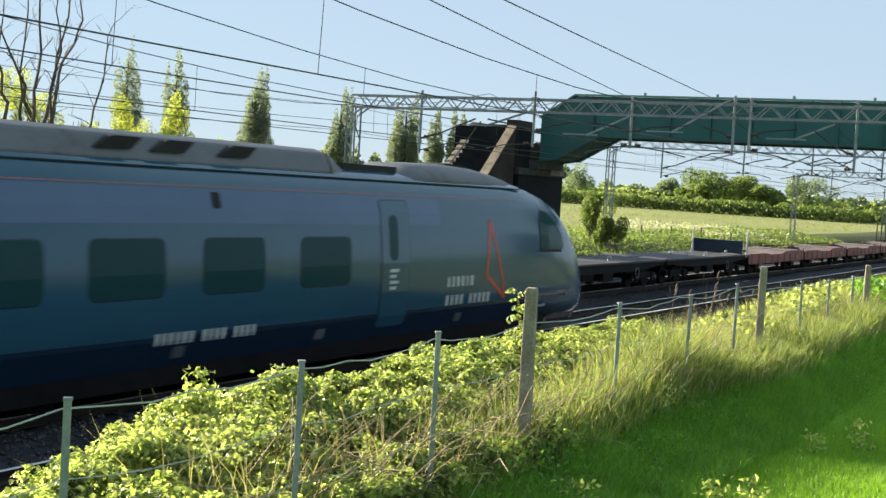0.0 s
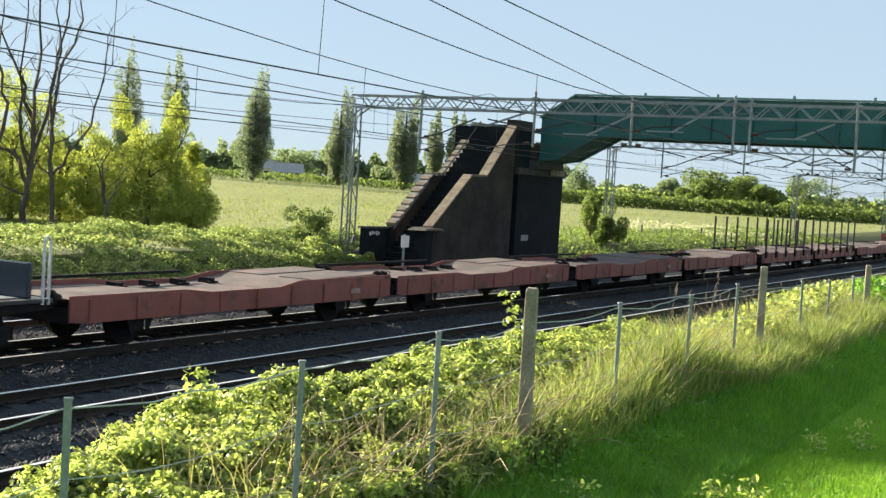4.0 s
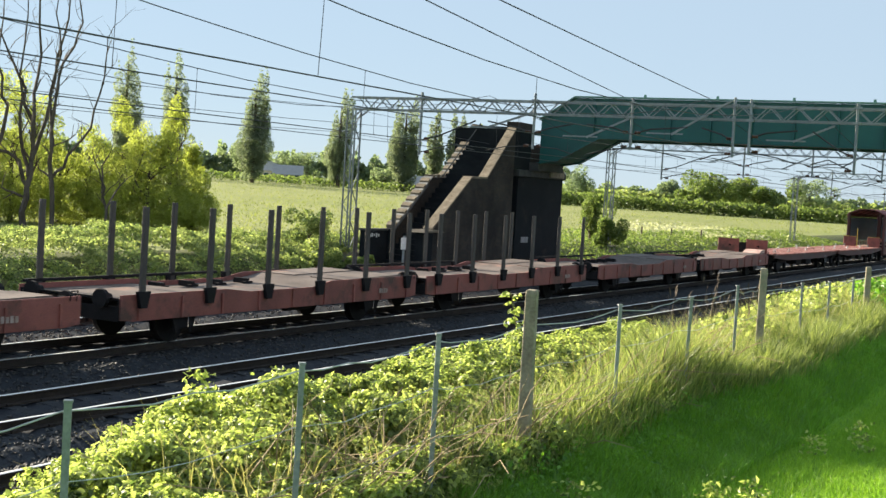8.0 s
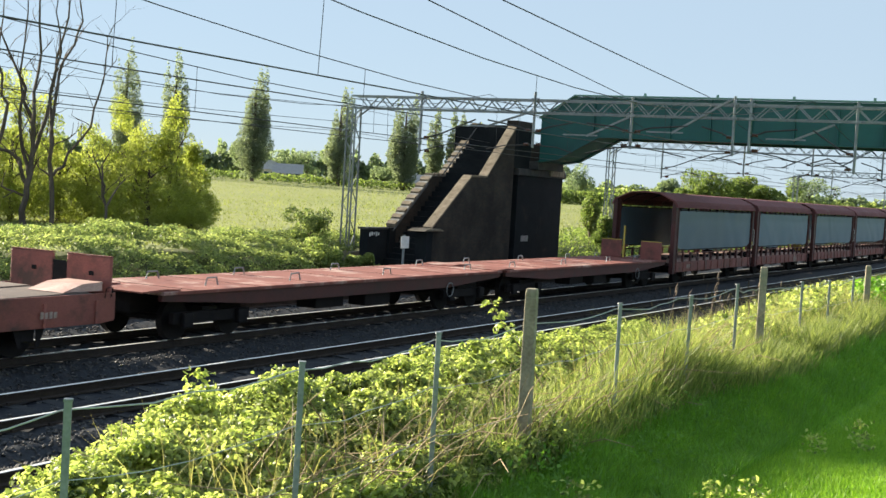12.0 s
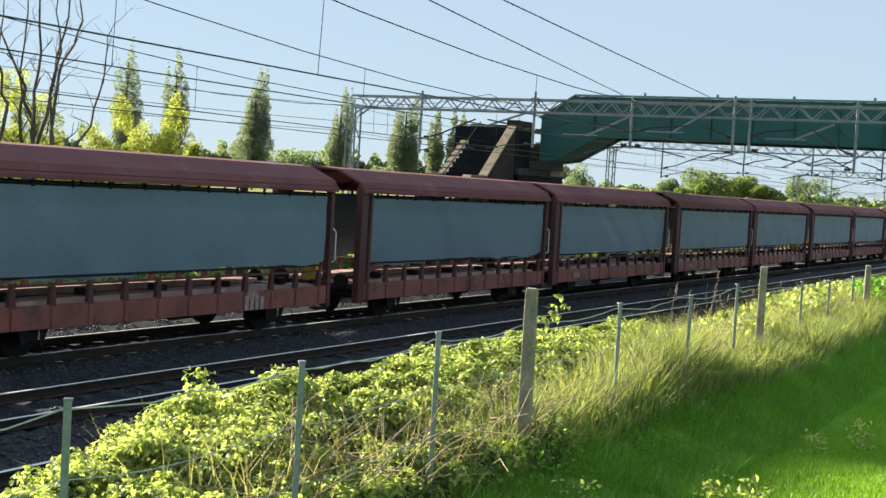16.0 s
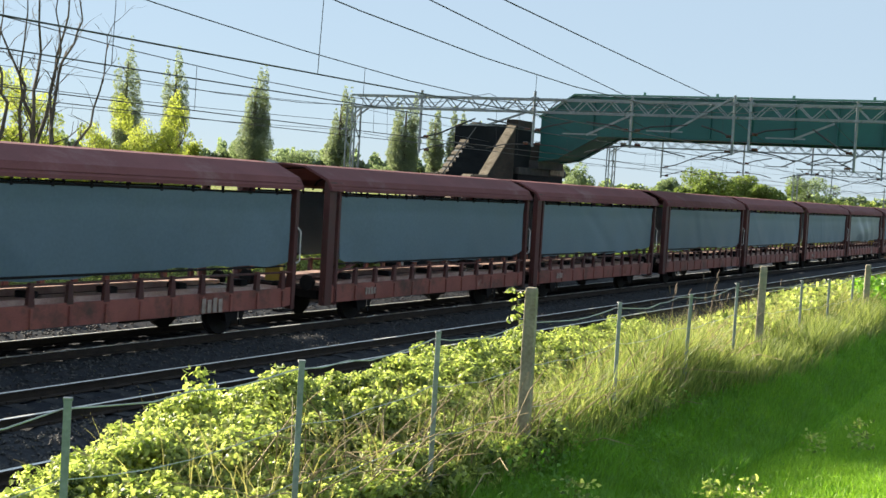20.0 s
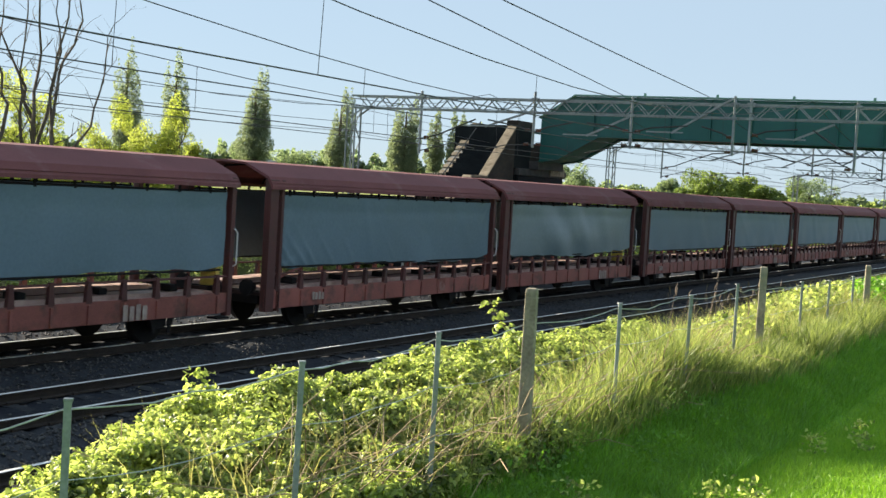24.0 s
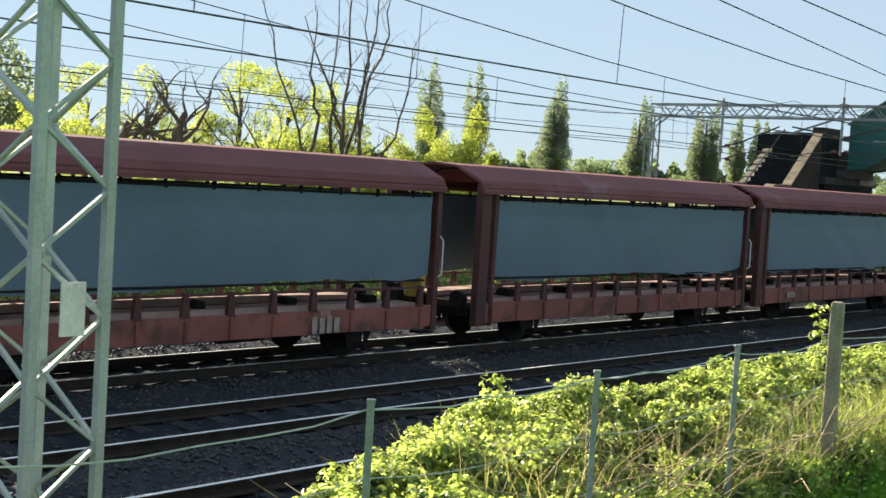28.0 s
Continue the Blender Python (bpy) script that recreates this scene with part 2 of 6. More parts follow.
M = dict(
    red=surface("wagon_red_paint", (0.18, 0.052, 0.044), (0.31, 0.10, 0.082), 1.6, 0.55, 0.08, stain=(0.085, 0.042, 0.034), stain_at=0.57, vary=0.14),
    # darker, stained version of the wagon red
    post_red=surface("dark_stained_maroon", (0.050, 0.014, 0.014), (0.105, 0.030, 0.028), 1.6, 0.6, 0.1, stain=(0.05, 0.026, 0.022), stain_at=0.58),
    dark_deck=surface("shaded_dark_deck", (0.022, 0.014, 0.014), (0.055, 0.033, 0.031), 1.5, 0.7, 0.2),
    red_deck=surface("faded_red_deck", (0.16, 0.055, 0.045), (0.27, 0.11, 0.09), 1.2, 0.75, 0.2, stain=(0.45, 0.33, 0.29), stain_at=0.58),
    maroon=surface("roof_maroon_paint", (0.125, 0.045, 0.047), (0.19, 0.075, 0.077), 0.9, 0.8, 0.05, stain=(0.20, 0.11, 0.11), stain_at=0.6, vary=0.10),
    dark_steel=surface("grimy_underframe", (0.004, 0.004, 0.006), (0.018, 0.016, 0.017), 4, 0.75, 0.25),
    black_deck=surface("dark_grey_deck", (0.026, 0.027, 0.031), (0.060, 0.060, 0.064), 1.5, 0.6, 0.15, stain=(0.16, 0.13, 0.12), stain_at=0.66),
    pink_plate=surface("bare_and_sunlit_plate", (0.35, 0.20, 0.17), (0.58, 0.42, 0.37), 2.5, 0.55, 0.1),
    sheet=surface("green_grey_sheet", (0.086, 0.145, 0.184), (0.115, 0.184, 0.230), 0.8, 0.50, 0.02, fine=14, vary=0.08),
    sheet_pale=surface("crumpled_grey_sheet", (0.105, 0.155, 0.178), (0.15, 0.205, 0.228), 1.1, 0.42, 0.03, fine=10, vary=0.08),
    yellow=surface("worn_yellow_paint", (0.45, 0.33, 0.05), (0.62, 0.48, 0.10), 4, 0.6, 0.1),
    white=surface("dirty_white_paint", (0.55, 0.55, 0.53), (0.78, 0.78, 0.76), 5, 0.6, 0.05),
    stanchion=surface("grey_brown_steel", (0.034, 0.030, 0.027), (0.075, 0.066, 0.058), 4, 0.6, 0.15, tall=0.2),
    rail_side=surface("rusty_rail", (0.020, 0.017, 0.016), (0.052, 0.040, 0.034), 6, 0.75, 0.2),
    rail_head=surface("polished_rail_head", (0.78, 0.77, 0.75), (0.92, 0.91, 0.89), 8, 0.42, 0.02, metal=0.3),
    concrete=surface("weathered_concrete", (0.20, 0.17, 0.12), (0.37, 0.33, 0.25), 5, 0.85, 0.35, stain=(0.22, 0.23, 0.17), stain_at=0.60),
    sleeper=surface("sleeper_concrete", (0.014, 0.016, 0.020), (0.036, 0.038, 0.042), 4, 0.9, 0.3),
    galv=surface("galvanised_steel", (0.17, 0.19, 0.20), (0.30, 0.32, 0.33), 5, 0.5, 0.08, metal=0.35),
    mast=surface("grey_green_mast_paint", (0.27, 0.32, 0.30), (0.42, 0.47, 0.45), 3, 0.55, 0.08, stain=(0.25, 0.22, 0.18), stain_at=0.68),
    wire=surface("dark_copper_wire", (0.030, 0.032, 0.034), (0.07, 0.07, 0.07), 3, 0.55, 0.0, metal=0.4),
    fence_wire=surface("zinc_wire", (0.35, 0.36, 0.36), (0.55, 0.56, 0.56), 5, 0.45, 0.0, metal=0.5),
    porcelain=surface("brown_porcelain", (0.07, 0.03, 0.02), (0.12, 0.055, 0.035), 5, 0.25, 0.0),
    bridge=surface("bridge_green_paint", (0.005, 0.068, 0.064), (0.011, 0.108, 0.098), 0.8, 0.5, 0.06, stain=(0.02, 0.10, 0.08), stain_at=0.64),
    bridge_top=surface("pale_green_capping", (0.10, 0.22, 0.18), (0.20, 0.32, 0.27), 2, 0.5, 0.1),
    brick=brickwork("soot_dark_brick"),
    coping=surface("stone_coping", (0.11, 0.088, 0.062), (0.27, 0.225, 0.17), 5, 0.85, 0.3),
    coping_blue=surface("blue_brick_coping", (0.10, 0.10, 0.10), (0.27, 0.26, 0.24), 5, 0.6, 0.3),
    stone_dark=surface("sooty_stone", (0.035, 0.036, 0.037), (0.085, 0.083, 0.078), 3, 0.9, 0.3),
    train_teal=surface("glossy_dark_teal_paint", (0.021, 0.082, 0.128), (0.027, 0.096, 0.146), 0.5, 0.15, 0.0, vary=0.02, rough_var=0.04),
    # lighter blue that stands for the sky mirrored in the upper body side
    train_sky_sheen=surface("painted_sky_sheen", (0.045, 0.095, 0.178), (0.058, 0.115, 0.205), 0.6, 0.18, 0.0, vary=0.02, rough_var=0.05),
    train_navy=surface("glossy_navy_paint", (0.006, 0.020, 0.045), (0.009, 0.026, 0.055), 0.5, 0.25, 0.0, vary=0.02, rough_var=0.04),
    train_grey=surface("grey_roof_paint", (0.075, 0.082, 0.092), (0.13, 0.138, 0.150), 1.2, 0.5, 0.05, stain=(0.04, 0.04, 0.045), stain_at=0.62),
    train_white=surface("nose_white_paint", (0.50, 0.54, 0.52), (0.58, 0.62, 0.60), 1.0, 0.3, 0.0),
    faded_mark=surface("faded_pale_paint", (0.26, 0.19, 0.165), (0.46, 0.38, 0.34), 7, 0.7, 0.0),
    stripe=surface("dull_red_stripe", (0.22, 0.075, 0.085), (0.30, 0.10, 0.11), 2, 0.35, 0.0),
    orange=surface("orange_red_stripe", (0.62, 0.08, 0.03), (0.72, 0.11, 0.05), 2, 0.35, 0.0),
    glass=glass_dark("dark_green_sheen_glass"),
    rubber=surface("black_rubber", (0.012, 0.012, 0.012), (0.03, 0.03, 0.03), 5, 0.7, 0.1),
    dead_bark=surface("grey_dead_bark", (0.050, 0.042, 0.036), (0.13, 0.108, 0.09), 4, 0.9, 0.4, tall=0.25),
    bark=surface("grey_bark", (0.055, 0.042, 0.032), (0.16, 0.125, 0.10), 4, 0.9, 0.5, tall=0.25),
    twig=surface("dry_stem", (0.20, 0.14, 0.08), (0.42, 0.33, 0.20), 6, 0.8, 0.2),
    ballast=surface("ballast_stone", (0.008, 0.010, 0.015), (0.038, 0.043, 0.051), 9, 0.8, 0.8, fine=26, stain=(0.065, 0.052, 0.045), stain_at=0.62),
    ballast_dark=surface("four_foot_ballast", (0.003, 0.005, 0.010), (0.011, 0.015, 0.023), 9, 0.75, 0.8, fine=26),
    stone=surface("loose_ballast_stone", (0.014, 0.016, 0.020), (0.13, 0.128, 0.126), 12, 0.72, 0.5, fine=40, stain=(0.11, 0.085, 0.07), stain_at=0.62),
    deck_grey=surface("grey_worn_deck", (0.075, 0.060, 0.054), (0.19, 0.155, 0.14), 1.3, 0.7, 0.2, stain=(0.30, 0.17, 0.13), stain_at=0.62),
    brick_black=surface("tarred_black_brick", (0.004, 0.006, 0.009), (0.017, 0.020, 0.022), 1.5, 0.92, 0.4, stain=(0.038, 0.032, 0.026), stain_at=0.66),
    meadow=foliage("meadow_grass", (0.13, 0.155, 0.050), (0.19, 0.205, 0.085), 0.4, 0.6, 0.05),
    bramble=foliage("bramble_leaf", (0.030, 0.062, 0.016), (0.43, 0.48, 0.17), 0.55, 0.42),
    nettle=foliage("verge_leaf", (0.065, 0.16, 0.018), (0.17, 0.33, 0.038), 0.42),
    blade=foliage("grass_blade", (0.045, 0.080, 0.018), (0.29, 0.315, 0.12), 0.50, 0.5),
    lawn=foliage("lawn_blade", (0.11, 0.235, 0.016), (0.25, 0.40, 0.042), 0.40, 0.5),
    straw=foliage("dry_grass", (0.24, 0.21, 0.08), (0.44, 0.40, 0.19), 0.30, 0.6),
    willow=foliage("willow_leaf", (0.17, 0.195, 0.052), (0.25, 0.275, 0.082), 0.67, 0.6),
    # poplar leaves greyed and paled: the distance haze is in their colour
    poplar=foliage("hazed_poplar_leaf", (0.115, 0.145, 0.115), (0.20, 0.23, 0.175), 0.50, 0.6),
    hedge=foliage("hedge_leaf", (0.060, 0.095, 0.030), (0.145, 0.18, 0.06), 0.6),
    scrub=foliage("scrub_leaf", (0.065, 0.108, 0.040), (0.28, 0.31, 0.135), 0.60, 0.45, 0.4),
    # aerial haze mixed into the leaf colour of the far woods
    far_tree=foliage("hazed_far_tree_leaf", (0.095, 0.13, 0.095), (0.18, 0.22, 0.145), 0.55),
    blossom=foliage("pale_blossom", (0.26, 0.27, 0.19), (0.38, 0.38, 0.29), 0.35),
    turf=ground_cover("mown_turf", ((0.080, 0.195, 0.013), (0.120, 0.275, 0.018), (0.16, 0.33, 0.028)), 0.6, 14),
    field=ground_cover("pasture", ((0.15, 0.18, 0.050), (0.20, 0.22, 0.075), (0.25, 0.255, 0.105)), 0.045, 1.3, 0.3, 0.1),
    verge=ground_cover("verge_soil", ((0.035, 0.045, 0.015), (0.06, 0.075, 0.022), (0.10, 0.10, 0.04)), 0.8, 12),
    farm_wall=surface("cream_render", (0.55, 0.50, 0.42), (0.70, 0.65, 0.56), 1, 0.8, 0.1),
    farm_roof=surface("slate_roof", (0.30, 0.30, 0.31), (0.42, 0.41, 0.41), 2, 0.7, 0.2),
)


# ---- mesh helpers ----
class Geo:
    """Collects vertices and faces of one mesh."""

    def __init__(self):
        self.v, self.f = [], []

    def add(self, verts, faces):
        k = len(self.v)
        self.v += [tuple(p) for p in verts]
        self.f += [tuple(k + i for i in q) for q in faces]
        return self

    def box(self, x0, y0, z0, x1, y1, z1):
        v = [(x, y, z) for z in (z0, z1) for x, y in ((x0, y0), (x1, y0), (x1, y1), (x0, y1))]
        return self.add(v, [(3, 2, 1, 0), (4, 5, 6, 7), (0, 1, 5, 4), (1, 2, 6, 5), (2, 3, 7, 6), (3, 0, 4, 7)])

    def prism(self, pts, axis, a, b):
        """A polygon swept along an axis from a to b; pts are the two other coordinates in axis order."""
        def at(p, w):
            return {"x": (w, p[0], p[1]), "y": (p[0], w, p[1]), "z": (p[0], p[1], w)}[axis]
        n = len(pts)
        v = [at(p, a) for p in pts] + [at(p, b) for p in pts]
        return self.add(v, [tuple(range(n))[::-1], tuple(range(n, 2 * n))] + [(i, (i + 1) % n, n + (i + 1) % n, n + i) for i in range(n)])

    def tube(self, points, radii, sides=6, caps=True):
        """A round bar along points."""
        pts = [Vector(p) for p in points]
        if isinstance(radii, (int, float)):
            radii = [radii] * len(pts)
        v, f = [], []
        ref = Vector((0.31, 0.52, 0.79))
        for i, p in enumerate(pts):
            d = (pts[min(i + 1, len(pts) - 1)] - pts[max(i - 1, 0)]).normalized()
            if abs(d.dot(ref)) > 0.97:
                ref = Vector((1, 0, 0))
            s = d.cross(ref).normalized()
            u = d.cross(s)
            for k in range(sides):
                a = 2 * math.pi * k / sides
                v.append(p + radii[i] * (math.cos(a) * s + math.sin(a) * u))
        for i in range(len(pts) - 1):
            for k in range(sides):
                a, b = i * sides + k, i * sides + (k + 1) % sides
                f.append((a, b, b + sides, a + sides))
        if caps:
            f += [tuple(range(sides))[::-1], tuple(range(len(v) - sides, len(v)))]
        return self.add(v, f)

    def bar(self, a, b, w, t):
        """A flat or square bar from a to b: w across, t thick."""
        a, b = Vector(a), Vector(b)
        d = (b - a).normalized()
        s = d.cross(Vector((0, 0, 1)))
        s = s.normalized() if s.length > 1e-3 else Vector((1, 0, 0))
        u = s.cross(d)
        v = [p + i * s * w / 2 + j * u * t / 2 for p in (a, b) for i, j in ((-1, -1), (1, -1), (1, 1), (-1, 1))]
        return self.add(v, [(3, 2, 1, 0), (4, 5, 6, 7), (0, 1, 5, 4), (1, 2, 6, 5), (2, 3, 7, 6), (3, 0, 4, 7)])

    def mesh(self, name, mat, smooth=False):
        me = bpy.data.meshes.new(name)
        me.from_pydata(self.v, [], self.f)
        me.materials.append(mat)
        if smooth:
            me.polygons.foreach_set("use_smooth", [True] * len(me.polygons))
        me.update()
        return me


def part(name, geo, mat, parent=None, label="", at=None, smooth=False, bevel=0.0):
    """One mesh object, under a thing or a part."""
    me = geo if isinstance(geo, bpy.types.Mesh) else geo.mesh(name, mat, smooth)
    if not isinstance(geo, bpy.types.Mesh):
        bm = bmesh.new()
        bm.from_mesh(me)
        bmesh.ops.recalc_face_normals(bm, faces=bm.faces)
        bm.to_mesh(me)
        bm.free()
    ob = new(name, me)
    if parent:
        ob.parent = parent
    if at is not None:
        ob.matrix_basis = at
    if label:
        ob["label"] = label
    if bevel:
        b = ob.modifiers.new("edge", "BEVEL")
        b.width, b.segments, b.limit_method = bevel, 2, "ANGLE"
    return ob


def thing(name, label, category, group="", m=None, kind=""):
    ob = new(name)
    ob.empty_display_size = 0.2
    if m is not None:
        ob.matrix_basis = m
    return tagged(ob, label, category, group, kind)


def raw_mesh(name, verts, faces, mat):
    """A large mesh from arrays; faces all with the same number of corners."""
    verts, faces = np.asarray(verts, dtype=np.float32), np.asarray(faces, dtype=np.int32)
    me = bpy.data.meshes.new(name)
    n, k = faces.shape
    me.vertices.add(len(verts))
    me.vertices.foreach_set("co", verts.ravel())
    me.loops.add(n * k)
    me.loops.foreach_set("vertex_index", faces.ravel())
    me.polygons.add(n)
    me.polygons.foreach_set("loop_start", np.arange(0, n * k, k, dtype=np.int32))
    me.polygons.foreach_set("loop_total", np.full(n, k, dtype=np.int32))
    me.materials.append(mat)
    me.update(calc_edges=True)
    return me


def leaf_mesh(name, places, size, mat, rng, droop=0.0, ratio=0.6, up=0.5, facing=None):
    """Folded leaves at the given places, turned every way; up: how much they face the sky."""
    p = np.asarray(places, dtype=np.float64)
    n = len(p)
    s = size * rng.uniform(0.6, 1.3, (n, 1))
    nor = rng.normal(size=(n, 3)) + np.array([0, 0, up * 2]) if facing is None else np.array(facing)
    nor /= np.linalg.norm(nor, axis=1)[:, None]
    d = np.cross(nor, rng.normal(size=(n, 3)))
    d /= np.linalg.norm(d, axis=1)[:, None] + 1e-9
    d[:, 2] -= droop
    w = np.cross(nor, d)
    base, tip = p - d * s * 0.5, p + d * s * 0.5
    a, b = p + w * s * ratio * 0.5 + nor * s * 0.16, p - w * s * ratio * 0.5 + nor * s * 0.16
    v = np.stack([base, a, tip, b], 1).reshape(-1, 3)
    k = np.arange(n)[:, None] * 4
    f = np.concatenate([k + np.array([[0, 2, 1]]), k + np.array([[0, 3, 2]])])
    return raw_mesh(name, v, f, mat)


def fine_leaf_mesh(name, places, size, mat, rng, up=0.35, ratio=0.62, facing=None):
    """Pointed oval leaves with a creased midrib, for plants near by."""
    p = np.asarray(places, dtype=np.float64)
    n = len(p)
    s = size * rng.uniform(0.55, 1.35, (n, 1))
    nor = rng.normal(size=(n, 3)) + np.array([0, 0, up * 2]) if facing is None else np.array(facing)
    nor /= np.linalg.norm(nor, axis=1)[:, None]
    d = np.cross(nor, rng.normal(size=(n, 3)))
    d /= np.linalg.norm(d, axis=1)[:, None] + 1e-9
    w = np.cross(nor, d) * s * ratio * 0.5
    d, u = d * s, nor * s
    def at(t, side, lift):
        return p + d * (t - 0.5) + w * side + u * lift
    v = np.stack([at(0, 0, 0), at(0.33, 0, -0.02), at(0.70, 0, 0.0), at(1, 0, -0.10), at(0.25, 0.85, 0.12), at(0.62, 0.80, 0.10), at(0.25, -0.85, 0.12), at(0.62, -0.80, 0.10)], 1).reshape(-1, 3)
    k = np.arange(n)[:, None] * 8
    f = np.concatenate([k + np.array([q]) for q in ((0, 1, 4), (1, 5, 4), (1, 2, 5), (2, 3, 5), (0, 6, 1), (1, 6, 7), (1, 7, 2), (2, 7, 3))])
    return raw_mesh(name, v, f, mat)


def blade_mesh(name, roots, height, width, mat, rng, lean=0.35):
    """Bent grass blades, three joints each."""
    p = np.asarray(roots, dtype=np.float64)
    n = len(p)
    h = np.asarray(height).reshape(-1, 1) * rng.uniform(0.5, 1.2, (n, 1))
    a = rng.uniform(0, 2 * np.pi, n)
    side = np.stack([np.cos(a), np.sin(a), 0 * a], 1) * width * rng.uniform(0.6, 1.3, (n, 1))
    b = rng.uniform(0, 2 * np.pi, n)
    bend = np.stack([np.cos(b), np.sin(b), 0 * b], 1) * h * lean * rng.uniform(0.2, 1.4, (n, 1))
    up = np.array([[0, 0, 1.0]])
    mid, top = p + up * h * 0.55 + bend * 0.35, p + up * h * 0.95 + bend
    v = np.stack([p - side, p + side, mid - side * 0.7, mid + side * 0.7, top], 1).reshape(-1, 3)
    k = np.arange(n)[:, None] * 5
    f = np.concatenate([k + np.array([[0, 1, 3]]), k + np.array([[0, 3, 2]]), k + np.array([[2, 3, 4]])])
    return raw_mesh(name, v, f, mat)


# ---- the lie of the land ----
T1, T2, T3, T4 = 10.13, 13.84, 18.01, 21.90   # track centres; rail heads at z = 0


def smooth(a, b, t):
    t = min(1.0, max(0.0, (t - a) / (b - a)))
    return t * t * (3 - 2 * t)


def land(x, y):
    """Height of the ground."""
    if y < 8.6:
        bank = float(np.interp(x, [4, 6, 8.8, 12, 15.3, 22, 30], [1.55, 1.42, 1.42, 1.50, 1.54, 1.66, 1.70]))
        lawn = float(np.interp(x, [3, 8, 12, 20, 30], [1.55, 1.24, 1.19, 1.22, 1.28]))
        edge = float(np.interp(x, [12.3, 14.3, 20], [0.0, -0.45, -0.55]))
        lawn = 1.55 + (lawn - 1.55) * smooth(0.3, 1.7, y)
        z = lawn + (bank - lawn) * smooth(3.0 + edge, 3.95 + edge, y) - 1.80 * smooth(4.3, 8.4, y)
        z += 0.08 * noise.noise((x * 0.35, y * 0.5, 0)) * (1 - smooth(6, 8, y))
        return z
    far = math.hypot(x * 0.45, y)
    z = -0.42 + 1.0 * smooth(24.4, 29.0, y) + 2.45 * smooth(36, 245, far)
    if y > 26:
        z += 0.10 * noise.noise((x * 0.12, y * 0.12, 3)) + 0.5 * smooth(200, 600, far) * noise.noise((x * 0.004, y * 0.004, 5))
    return z


def make_ground():
    xs = np.concatenate([np.linspace(-2500, -60, 14), np.arange(-50, 0, 5), np.arange(0, 30, 0.5), np.arange(30, 120, 2.5), np.arange(120, 400, 14), np.linspace(410, 3200, 16)])
    ys = np.concatenate([np.linspace(-900, -20, 8), np.arange(-15, 1, 1.5), np.arange(1, 9, 0.4), np.arange(9, 24, 3), np.arange(24, 40, 0.8), np.arange(40, 260, 8), np.linspace(270, 3200, 20)])
    v = np.array([(x, y, land(x, y)) for y in ys for x in xs])
    nx, ny = len(xs), len(ys)
    i, j = np.meshgrid(np.arange(nx - 1), np.arange(ny - 1))
    a = (j * nx + i).ravel()
    f = np.stack([a, a + 1, a + nx + 1, a + nx], 1)
    me = raw_mesh("ground", v, f, M["turf"])
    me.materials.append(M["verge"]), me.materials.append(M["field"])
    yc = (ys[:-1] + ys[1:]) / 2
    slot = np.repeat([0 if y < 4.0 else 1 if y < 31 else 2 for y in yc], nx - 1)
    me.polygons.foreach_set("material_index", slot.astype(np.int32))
    me.polygons.foreach_set("use_smooth", np.ones(len(me.polygons), dtype=bool))
    tagged(new("ground", me), "mown grass verge, railway cutting and rough pasture beyond", "ground", kind="structure")


make_ground()


